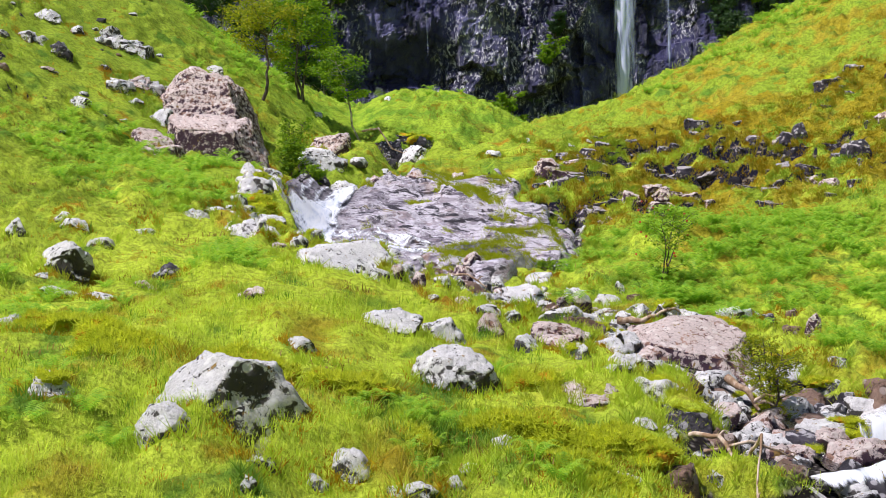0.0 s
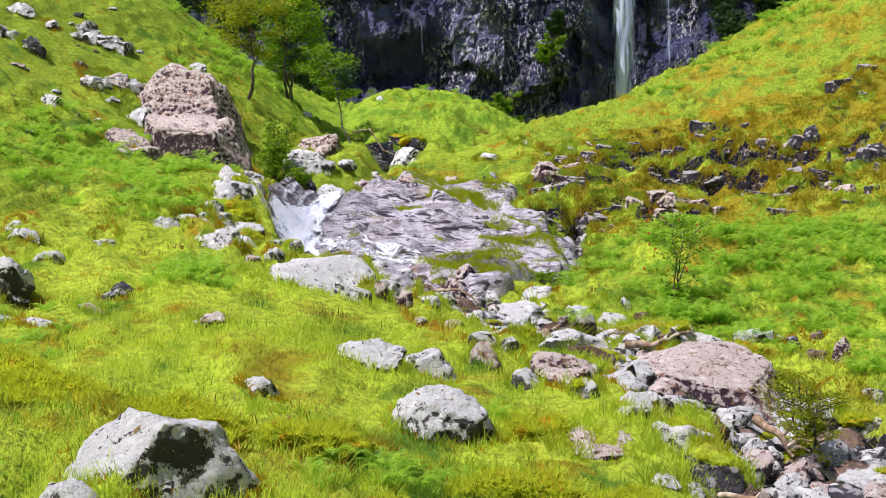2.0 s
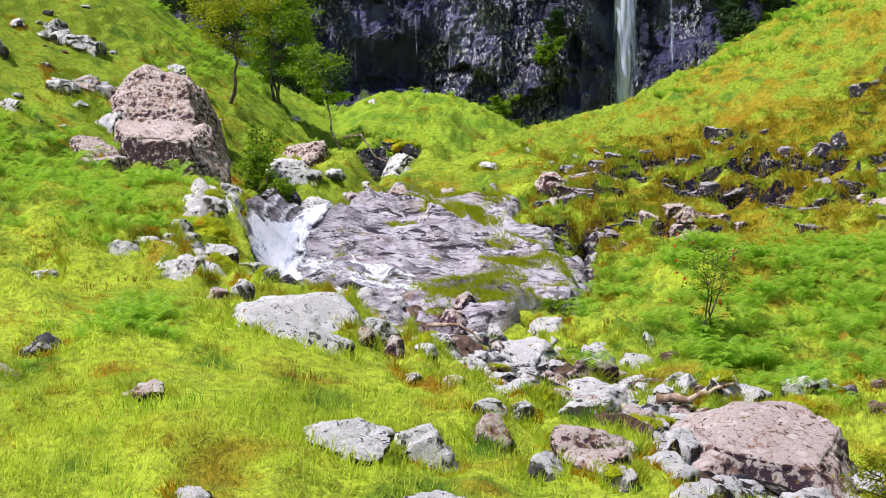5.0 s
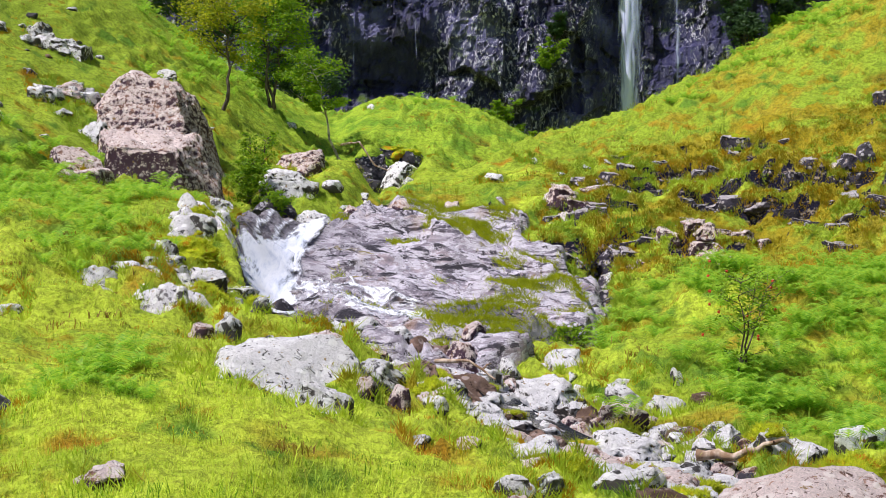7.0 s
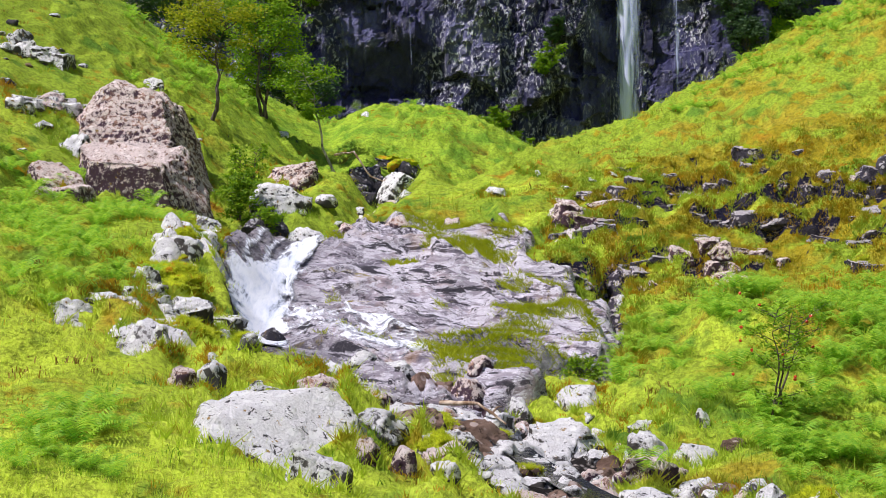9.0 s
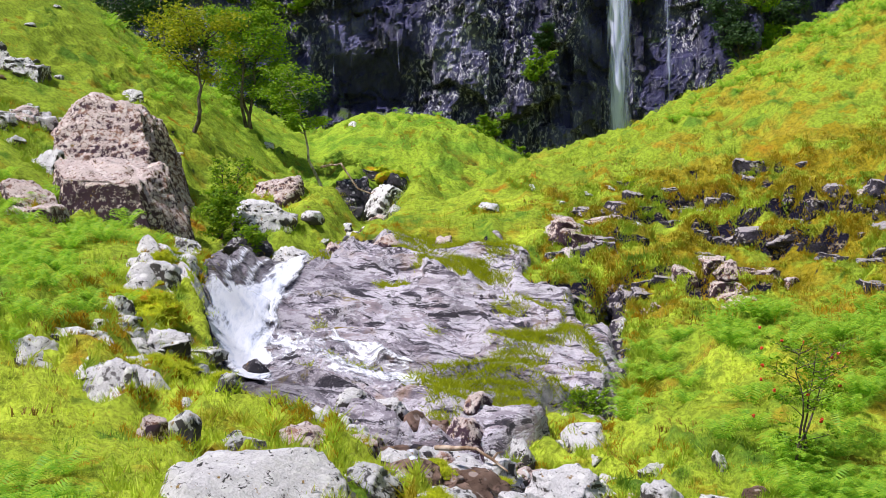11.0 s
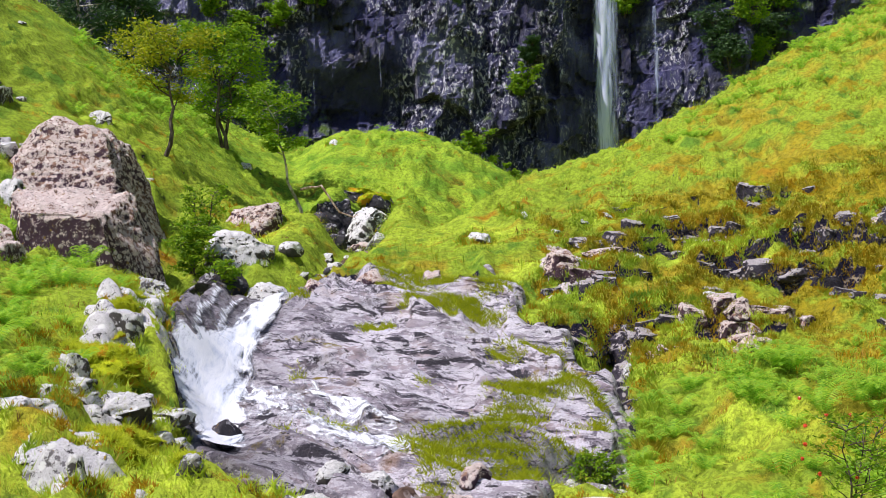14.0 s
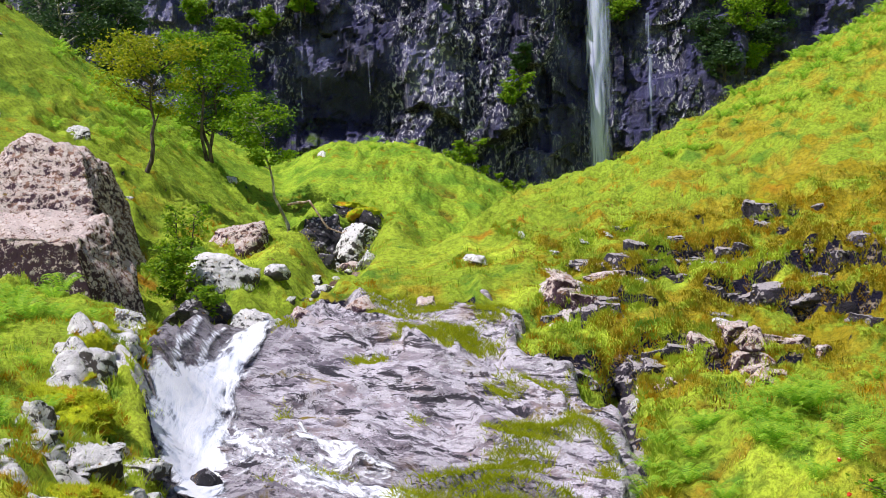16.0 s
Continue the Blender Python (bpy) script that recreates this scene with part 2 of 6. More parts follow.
def make_foam(name, cover, soft=0.18, flow=None, shade=(0.60, 0.66, 0.80), bright=(0.84, 0.87, 0.95)):
    """White water: broken sheets, clear between the strands."""
    s = Shader(name, 0.35, 0.5)
    fine = s.noise(2.6, 6, 0.72, flow and s.stretched(*flow) or s.stretched(1.8, 0.22, 0.3), 0.5)
    broad = s.noise(1.5, 5, 0.65, flow and s.stretched(*flow) or s.stretched(1.2, 0.45, 0.5), 0.8)
    strand = s.math("ADD", s.math("MULTIPLY", fine, 0.55), s.math("MULTIPLY", broad, 0.75))
    edge = s.tree.nodes.new("ShaderNodeAttribute")
    edge.attribute_name = "cover"
    v = s.math("ADD", s.math("SUBTRACT", s.math("MULTIPLY", strand, 1.5), 0.45), s.math("MULTIPLY", edge.outputs["Fac"], 0.75))
    s.feed(s.bsdf.inputs["Alpha"], s.step(v, 1.10 - cover, 1.10 + soft - cover))
    return s.finish(s.mix(s.step(strand, 0.50, 0.72), shade, bright), strand, 0.06, 0.45)


def make_water():
    s = Shader("stream_water", 0.08, 0.5)
    return s.finish(s.mix(s.noise(3, 3), (0.012, 0.012, 0.014), (0.03, 0.028, 0.025)), s.noise(6, 4, 0.6), 0.05, 0.6)


TURF, GRASS, MOSS, SLAB, CLIFF, WATER = make_turf(), make_grass(), make_moss(), make_slab(), make_cliff(), make_water()
ROCKS = {
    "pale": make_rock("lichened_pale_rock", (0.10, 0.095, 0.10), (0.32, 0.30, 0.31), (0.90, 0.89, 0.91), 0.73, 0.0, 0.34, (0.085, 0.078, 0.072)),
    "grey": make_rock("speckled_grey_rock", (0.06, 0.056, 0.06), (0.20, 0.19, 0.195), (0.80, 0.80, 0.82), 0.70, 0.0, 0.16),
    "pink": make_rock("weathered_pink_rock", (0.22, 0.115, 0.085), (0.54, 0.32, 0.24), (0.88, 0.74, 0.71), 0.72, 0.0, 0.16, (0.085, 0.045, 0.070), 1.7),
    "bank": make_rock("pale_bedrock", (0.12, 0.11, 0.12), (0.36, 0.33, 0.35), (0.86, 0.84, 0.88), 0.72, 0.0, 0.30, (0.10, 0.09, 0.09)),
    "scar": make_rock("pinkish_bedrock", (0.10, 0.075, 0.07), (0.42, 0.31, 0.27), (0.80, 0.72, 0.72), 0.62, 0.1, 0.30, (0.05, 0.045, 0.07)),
    "brown": make_rock("rusty_brown_rock", (0.14, 0.085, 0.06), (0.36, 0.24, 0.19), (0.44, 0.36, 0.33), 0.30),
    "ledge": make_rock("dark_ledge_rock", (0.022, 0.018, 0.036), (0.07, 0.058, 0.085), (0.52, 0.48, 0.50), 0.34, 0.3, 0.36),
    "dark": make_rock("dark_wet_rock", (0.026, 0.023, 0.034), (0.085, 0.076, 0.10), (0.55, 0.53, 0.57), 0.42, 0.4),
}
FERN = make_leaf("fern_green", (0.20, 0.46, 0.035), (0.48, 0.68, 0.050), 0.55)
LEAF = make_leaf("tree_leaf", (0.11, 0.26, 0.012), (0.33, 0.49, 0.014), 0.5)
# darker copy of the tree leaf, with the cliff's shade put into its colour
LEAF_SHADED = make_leaf("shade_toned_leaf", (0.04, 0.09, 0.04), (0.08, 0.15, 0.05), 0.3)
LEAF_GOLD = make_leaf("golden_leaf", (0.18, 0.28, 0.012), (0.50, 0.50, 0.016), 0.5)
MOSS_BLADE = make_leaf("moss_blade", (0.46, 0.54, 0.030), (0.72, 0.76, 0.045), 0.55)
MOSS_RUST = make_leaf("rusty_moss", (0.40, 0.23, 0.012), (0.68, 0.46, 0.014), 0.5)
MOSS_OLIVE = make_leaf("olive_moss", (0.20, 0.20, 0.012), (0.44, 0.40, 0.014), 0.4)
SLAB_MOSS = make_leaf("slab_moss", (0.30, 0.38, 0.010), (0.58, 0.62, 0.014), 0.4)
DEEP_BLADE = make_leaf("deep_grass", (0.12, 0.28, 0.012), (0.32, 0.50, 0.018), 0.5)
HEATHER = make_leaf("dry_heather", (0.20, 0.12, 0.02), (0.36, 0.27, 0.03), 0.35)
BARK, BIRCH = make_bark("dark_bark", (0.07, 0.055, 0.045), (0.16, 0.13, 0.11)), make_bark("birch_bark", (0.24, 0.21, 0.19), (0.66, 0.62, 0.58))
DEADWOOD = make_bark("bleached_wood", (0.25, 0.16, 0.10), (0.58, 0.47, 0.38))
BERRY = Shader("red_berry", 0.3, 0.5).finish((0.55, 0.05, 0.015))
FILM = make_foam("thin_water", 0.07, 0.36, (1.0, 4.2, 1.6, (0, 0, -34)))
RAPIDS = make_foam("rapids", 0.24, 0.25)
FOAM, FALL, SPRAY = make_foam("foam", 0.33, 0.30), make_foam("falling_water", 0.62, 0.60, (1.5, 0.6, 0.10), (0.56, 0.62, 1.0), (0.72, 0.76, 1.0)), make_foam("spray", 0.16, 0.70, (1.5, 0.6, 0.10), (0.46, 0.54, 1.0), (0.62, 0.68, 1.0))


# ---- building helpers ----
rng = np.random.default_rng(7)


def lattice(i, j, seed):
    """A fixed random value for each whole-number place."""
    h = np.sin(i * 127.1 + j * 311.7 + seed * 74.7) * 43758.5453
    return h - np.floor(h)


def value(x, y, seed=0):
    """Smooth noise, 0 to 1."""
    i, j = np.floor(x), np.floor(y)
    u, v = x - i, y - j
    u, v = u * u * (3 - 2 * u), v * v * (3 - 2 * v)
    a, b = lattice(i, j, seed), lattice(i + 1, j, seed)
    c, d = lattice(i, j + 1, seed), lattice(i + 1, j + 1, seed)
    return (a * (1 - u) + b * u) * (1 - v) + (c * (1 - u) + d * u) * v


def fbm(x, y, seed=0, octaves=4):
    """Layered noise round zero, about -0.5 to 0.5."""
    out, amp = 0.0, 0.5
    for k in range(octaves):
        out = out + amp * (value(x * 2**k, y * 2**k, seed + 13 * k) - 0.5)
        amp *= 0.5
    return out


def smooth(v, lo, hi):
    t = np.clip((v - lo) / (hi - lo), 0, 1)
    return t * t * (3 - 2 * t)


def mesh_of(name, verts, faces, material, soft=True):
    """A mesh from arrays: verts n x 3, faces m x 3 or m x 4."""
    me = bpy.data.meshes.new(name)
    verts, faces = np.asarray(verts, np.float32), np.asarray(faces, np.int32)
    me.vertices.add(len(verts))
    me.vertices.foreach_set("co", verts.ravel())
    me.loops.add(faces.size)
    me.loops.foreach_set("vertex_index", faces.ravel())
    me.polygons.add(len(faces))
    me.polygons.foreach_set("loop_start", np.arange(len(faces), dtype=np.int32) * faces.shape[1])
    me.polygons.foreach_set("use_smooth", np.full(len(faces), soft))
    me.materials.append(material)
    me.update(calc_edges=True)
    me.validate()
    return me


def part(name, me, parent, label=""):
    ob = new(name, me)
    ob.parent = parent
    return tagged(ob, label)


def grid_faces(rows, cols):
    a = (np.arange(rows - 1)[:, None] * cols + np.arange(cols - 1)).ravel()
    return np.stack([a, a + 1, a + cols + 1, a + cols], 1)


def tube(points, radii, sides=7):
    """Verts and faces of a tapering tube along points."""
    pts = np.asarray(points, float)
    way = np.gradient(pts, axis=0)
    way /= np.linalg.norm(way, axis=1)[:, None] + 1e-9
    ref = np.where(np.abs(way[:, 2:3]) > 0.9, [[1.0, 0, 0]], [[0, 0, 1.0]])
    a = np.cross(way, ref)
    a /= np.linalg.norm(a, axis=1)[:, None]
    b = np.cross(way, a)
    ang = np.arange(sides) * 2 * np.pi / sides
    ring = a[:, None] * np.cos(ang)[None, :, None] + b[:, None] * np.sin(ang)[None, :, None]
    v = (pts[:, None] + ring * np.asarray(radii, float)[:, None, None]).reshape(-1, 3)
    k = (np.arange(len(pts) - 1)[:, None] * sides)
    n = np.arange(sides)
    f = np.stack([k + n, k + (n + 1) % sides, k + sides + (n + 1) % sides, k + sides + n], -1).reshape(-1, 4)
    return v, f


def joined(pieces):
    vs, fs, at = [], [], 0
    for v, f in pieces:
        vs.append(v), fs.append(f + at)
        at += len(v)
    return np.concatenate(vs), np.concatenate(fs)


# ---- the lie of the land ----
# Heights of the valley, on lines across it (rows, from the near end) and along it (columns, from the left hill).
ACROSS = np.array([-34, -16, -9, -4.5, 0, 4.5, 9, 17, 32.0])
ALONG = np.array([6, 19, 28, 37, 46, 54, 62, 73, 88, 108.0])
LAND = np.array([
    [8.5, 3, 1.7, 1.2, 0.5, 0.2, 0.5, 1.4, 3.5],
    [11.2, 4.4, 2.9, 3.2, 2.2, 1.5, 1.3, 2, 5.4],
    [13.2, 5.5, 4.5, 4.3, 3.4, 2.8, 1.8, 2.5, 7],
    [15.3, 7, 5.4, 4.9, 4.1, 3.2, 3.2, 3.6, 8.8],
    [17.3, 8.5, 6.8, 4.5, 4, 4, 5.3, 5.3, 11.1],
    [19.1, 9.3, 8.3, 6.4, 5.9, 5.9, 6.2, 7.4, 13.3],
    [21.4, 11.6, 8, 8.8, 9, 9.3, 9.1, 10.2, 15.8],
    [25.9, 15.7, 11.7, 10.8, 11, 11.7, 12.6, 14.5, 20.7],
    [34, 19.1, 12.8, 11.3, 12.9, 14.3, 14.3, 18.1, 26.4],
    [29.3, 20.3, 17.1, 17.2, 17.2, 16.7, 13.5, 13.7, 17.4],
])


# the crest of the right spur
CREST_X = np.array([0.0, 1.0, 3.6, 6.0, 10.0, 13.6, 18.5, 24.0, 32.0])
CREST_Y = np.array([63.0, 66, 74, 80, 88, 94, 100, 107, 114])


def hermite(g, v):
    """Weights of a smooth curve through the values at g, for each v."""
    n = len(g)
    v = np.clip(np.asarray(v, float), g[0], g[-1] + 5)
    i = np.clip(np.searchsorted(g, v, side="right") - 1, 0, n - 2)
    h = g[i + 1] - g[i]
    t = (v - g[i]) / h
    beyond = v > g[-1]
    t3, t2 = t**3, t**2
    w, r = np.zeros((len(v), n)), np.arange(len(v))

    def slope(k, s):
        lo, hi = np.maximum(k - 1, 0), np.minimum(k + 1, n - 1)
        d = s * h / (g[hi] - g[lo])
        np.add.at(w, (r, hi), d), np.add.at(w, (r, lo), -d)

    np.add.at(w, (r, i), np.where(beyond, 1 - t, 2 * t3 - 3 * t2 + 1))
    np.add.at(w, (r, i + 1), np.where(beyond, t, 3 * t2 - 2 * t3))
    slope(i, np.where(beyond, 0, t3 - 2 * t2 + t)), slope(i + 1, np.where(beyond, 0, t3 - t2))
    return w


def land(x, y):
    """The smooth ground, without hummocks."""
    x, y = np.ravel(np.asarray(x, float)), np.ravel(np.asarray(y, float))
    z = ((hermite(ALONG, y) @ LAND) * hermite(ACROSS, x)).sum(1)
    z = z + np.clip(-34 - x, 0, 90) * 0.5 + np.clip(x - 37, 0, 90) * 0.35
    # the right spur falls away behind its crest, and a grassy knoll stands beyond it
    behind = y - np.interp(x, CREST_X, CREST_Y)
    z = z - 6.5 * smooth(behind, 0.5, 17) * smooth(x, -1.0, 3.5)
    u = x + 2.7
    flank = 0.15 * np.clip(u - 2, 0, 30) ** 1.5 + 0.22 * np.clip(-2 - u, 0, 30) ** 1.5
    knoll = 18.5 - flank - 7.6 * (1 - smooth(y, 84, 109)) - 0.3 * np.clip(y - 110, 0, 30)
    over = smooth(y, 80, 88)
    knoll = knoll + 1.6 * np.exp(-(((x + 3.9) / 2.6) ** 2) - ((y - 90.0) / 2.2) ** 2)
    z = np.where(over * (knoll - z) > 0, z + over * (knoll - z), z)
    return z + np.clip(y - 6, -60, 0) * 0.12 - np.clip(y - 113, 0, 12) * 0.25


# the layered slab over which the stream runs: left and right edge by the distance along the valley
SLAB_Y = np.array([42.0, 44, 47, 50, 55, 58.5, 60, 61.5])
SLAB_L = np.array([-3.2, -4.6, -6.2, -7.0, -7.6, -6.8, -6.0, -4.8])
SLAB_R = np.array([1.7, 2.2, 2.9, 3.6, 3.8, 3.0, 2.4, 0.4])


def slab_inside(x, y):
    """Metres inside the slab's ragged edge, negative outside."""
    x = x + (4.6 * fbm(y * 0.42, y * 0 + x * 0.10, 31, 4) + 1.6 * fbm(x * 0.9, y * 0.9, 33, 3)) * smooth(x, -4.5, -1.0)
    y = y + 2.6 * fbm(x * 0.30, x * 0 + y * 0.1, 32, 4) * smooth(x, -4.5, -2.0)
    d = np.minimum(x - np.interp(y, SLAB_Y, SLAB_L), np.interp(y, SLAB_Y, SLAB_R) - x)
    return np.minimum(d, np.minimum(y - SLAB_Y[0], SLAB_Y[-1] - y))


STREAM_Y = np.array([8, 17, 19, 22, 25, 28, 32, 36, 40, 44.0])
STREAM_X = np.array([6.2, 6.3, 6.5, 6.8, 6.8, 5.4, 3.3, 1.4, 0.2, -1.2])


def channel(x, y):
    """1 in the bed of the stream, 0 on its banks."""
    d = np.abs(x - np.interp(y, STREAM_Y, STREAM_X) - 1.2 * fbm(y * 0.3, y * 0 + 3.0, 5))
    wide = np.interp(y, [15, 24, 29, 34, 40, 44], [3.6, 3.7, 3.1, 3.3, 3.0, 1.6])
    d = d + 1.3 * np.clip(value(x * 0.9, y * 0.9, 14) - 0.55, 0, 1) * wide
    return (1 - smooth(d, 0.45 * wide, wide)) * smooth(y, 4, 8) * (1 - smooth(y, 42, 45))


GULLY_Y, GULLY_X = [54, 57, 59, 61, 64, 70, 80, 88, 96], [-8.6, -8.2, -7.0, -5.2, -3.7, -3.0, -3.1, -3.3, -2.6]


def gully(x, y):
    """1 in the stony gully above the slab, by which the stream comes down from the cliff."""
    d = np.abs(x - np.interp(y, GULLY_Y, GULLY_X))
    return (1 - smooth(d, 0.3, 2.1)) * (1 + 0.9 * smooth(y, 60, 64)) * smooth(y, 54, 58) * (1 - smooth(y, 88, 96))


def notch(x, y):
    """1 in the narrow wet cleft between the slab and the right bank."""
    d = np.abs(x - np.interp(y, [44, 46, 51, 56, 58], [3.6, 4.0, 4.9, 5.6, 5.8]) - 0.7 * fbm(y * 0.6, y * 0, 17))
    return (1 - smooth(d, 0.25, 0.62)) * smooth(y, 43.5, 46) * (1 - smooth(y, 55.5, 58))


def mounds(x, y, seed):
    """Rounded cushions with creases between them, 0 to 1."""
    return 1 - np.abs(2 * value(x, y, seed) - 1) ** 0.8


def cushions(x, y):
    """The lumps of the turf, 0 in the creases to 1 on their tops."""
    wx, wy = x + 0.6 * fbm(x * 0.9, y * 0.9, 10, 2), y + 0.6 * fbm(x * 0.9, y * 0.9, 11, 2)
    return 0.62 * mounds(wx * 0.75, wy * 0.62, 2) + 0.38 * mounds(wx * 2.0, wy * 1.7, 4)


def lumpy(x, y):
    """How lumpy the turf is: low on the smooth lawns."""
    return 0.35 + 0.65 * smooth(value(x * 0.16, y * 0.14, 9) + 0.012 * (x - 2), 0.20, 0.42)


# ledges of bedrock across the right bank: from x, y to x, y, and their height
BANDS = [
    (2.9, 55.4, 5.0, 55.1, 0.8), (5.4, 56.6, 7.8, 56.1, 0.85), (11.4, 58.7, 14.4, 58.1, 0.9), (7.9, 63.4, 11.8, 63.1, 0.75), (13.3, 61.6, 17.2, 60.6, 0.8),
    (9.3, 60.4, 13.0, 60.6, 0.8), (14.4, 57.0, 17.4, 56.4, 0.5), (4.6, 59.0, 7.6, 58.8, 0.6), (8.0, 55.4, 11.0, 54.8, 0.55), (5.6, 61.6, 8.8, 61.4, 0.5),
]


def ground(x, y):
    """The ground as it is walked on: with hummocks, stream bed and the hollow under the slab."""
    x, y = np.ravel(np.asarray(x, float)), np.ravel(np.asarray(y, float))
    bed = channel(x, y)
    z = land(x, y) + 0.8 * fbm(x * 0.35, y * 0.3, 1, 3)
    z = z + (1 - 0.7 * bed) * lumpy(x, y) * (1.2 * (cushions(x, y) - 0.6) + 0.14 * fbm(x * 4, y * 4, 3, 2))
    # ledges of the right bank: steps across the slope where the bedrock comes through
    ledge = smooth(x, 3.2, 5.0) * (1 - smooth(x, 21, 26)) * smooth(y, 53.5, 55.5) * (1 - smooth(y, 64.5, 68))
    ledge = ledge * smooth(value(x * 0.30, y * 0.5, 12) + 0.7 * fbm(x * 0.7, y * 0.9, 15, 3), 0.42, 0.56)
    s = (land(x, y) + 0.12 * x + 3.4 * fbm(x * 0.33, y * 0.18, 8, 3)) / 1.9
    q = s - np.floor(s)
    z = z + ledge * 0.45 * (smooth(q, 0.50, 0.70) - q)
    for x0, y0, x1, y1, h in BANDS:
        d = y - (y0 + (y1 - y0) * (x - x0) / (x1 - x0)) + 0.9 * fbm(x * 0.9, y * 0 + y0, 18, 3)
        on = smooth(x, x0 - 0.5, x0 + 0.4) * (1 - smooth(x, x1 - 0.4, x1 + 0.5)) * (0.75 + 0.5 * value(x * 0.8, y0 + 0 * x, 19))
        z = z + h * on * (smooth(d, -0.10, 0.14) * (1 - smooth(d, 0.1, 3.2)) - 0.30 * np.exp(-(((d + 0.9) / 0.8) ** 2)))
    z = z - 0.55 * bed - 0.9 * gully(x, y) - 1.1 * notch(x, y)
    return z - 2.0 * smooth(slab_inside(x, y), 0.0, 0.7)


def ground_at(x, y):
    return float(ground([x], [y])[0])


def spaced(lo, hi, step, far):
    """Places step apart from lo to hi, then ever wider out to far on both sides."""
    out = [0.0]
    while out[-1] < far:
        out.append(out[-1] + step + 0.25 * out[-1])
    out = np.array(out[1:])
    return np.concatenate([lo - out[::-1], np.arange(lo, hi, step), hi + out])


gx, gy = spaced(-30, 34, 0.17, 420), spaced(8, 118, 0.24, 420)
gy = np.sort(np.concatenate([gy, np.arange(53.0, 68.0, 0.24) + 0.07, np.arange(53.0, 68.0, 0.24) + 0.15]))
GX, GY = np.meshgrid(gx, gy)
GZ = ground(GX, GY)
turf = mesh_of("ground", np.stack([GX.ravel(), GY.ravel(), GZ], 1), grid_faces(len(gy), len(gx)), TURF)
for key, v in (("bed", channel(GX.ravel(), GY.ravel())), ("crease_shade", 1 - cushions(GX.ravel(), GY.ravel()) * lumpy(GX.ravel(), GY.ravel()) - 0.75 * (1 - lumpy(GX.ravel(), GY.ravel())))):
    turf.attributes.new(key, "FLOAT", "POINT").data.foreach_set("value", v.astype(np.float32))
tagged(new("ground", turf),
       "lumpy green and olive mountain turf sloping to a stream", "ground", kind="structure")


# ---- the slab ----
RUN_Y, RUN_X = [44, 47, 50, 54, 58, 61], [-4.2, -5.4, -5.9, -5.8, -5.3, -4.9]


def slab_base(x, y):
    """The rock's large form: rolling swells and the gully that the cascade has cut along the left edge."""
    x, y = np.ravel(np.asarray(x, float)), np.ravel(np.asarray(y, float))
    z = land(x, y) + 0.12 + 1.7 * fbm(x * 0.30, y * 0.26, 21, 2)
    cut = np.exp(-(((x - np.interp(y, RUN_Y, RUN_X)) / 1.2) ** 2))
    return z - 0.5 * cut * smooth(y, 44, 47) - 0.55 * smooth(y, 57.5, 61.5)


def slab_z(x, y):
    """The rock's surface: tilted, waving layers that break off in small steps."""
    x, y = np.ravel(np.asarray(x, float)), np.ravel(np.asarray(y, float))
    z = slab_base(x, y)
    dry = 1 - 0.75 * np.exp(-(((x - np.interp(y, RUN_Y, RUN_X)) / 1.0) ** 2))
    s = 0.72 * y + 0.55 * x + 7.0 * fbm(x * 0.22, y * 0.2, 22, 3)
    for period, deep, seed in ((2.6, 0.55, 23), (1.0, 0.32, 24), (0.42, 0.17, 25)):
        q = s / period + 1.3 * fbm(x * 0.28 / period, y * 0.40 / period, seed, 3)
        q = q - np.floor(q)
        z = z + dry * deep * (0.4 + value(x * 0.5, y * 0.5, seed)) * (smooth(q, 0.0, 0.22) - q)
    z = z + dry * (0.22 * fbm(x * 1.6, y * 1.3, 27, 4) - 0.16 * np.abs(fbm(x * 1.1 + y * 0.5, y * 0.7, 28, 4)) * 2)
    return z - 3.5 * (1 - smooth(slab_inside(x, y), -0.9, 0.15))


sx, sy = np.arange(-10.0, 7.0, 0.075), np.arange(38.6, 65.5, 0.085)
SX, SY = np.meshgrid(sx, sy)
bedrock = mesh_of("rock_slab", np.stack([SX.ravel(), SY.ravel(), slab_z(SX, SY)], 1), grid_faces(len(sy), len(sx)), SLAB)
damp = np.exp(-(((SX + 0.6 - np.interp(SY, RUN_Y, RUN_X)) / 2.0) ** 2)) + 0.9 * np.exp(-(((SX + 1.6 - 0.75 * (50 - SY)) / 1.8) ** 2)) * smooth(SY, 50.5, 48)
bedrock.attributes.new("wet", "FLOAT", "POINT").data.foreach_set("value", np.clip(damp + 0.5 * fbm(SX * 0.9, SY * 0.9, 26), 0, 1).ravel().astype(np.float32))
slab = tagged(new("rock_slab", bedrock),
              "layered grey-pink bedrock slab, wet and streaked with moss", "rock slab", kind="structure")


# ---- bedrock that comes through the turf ----
BARE = []


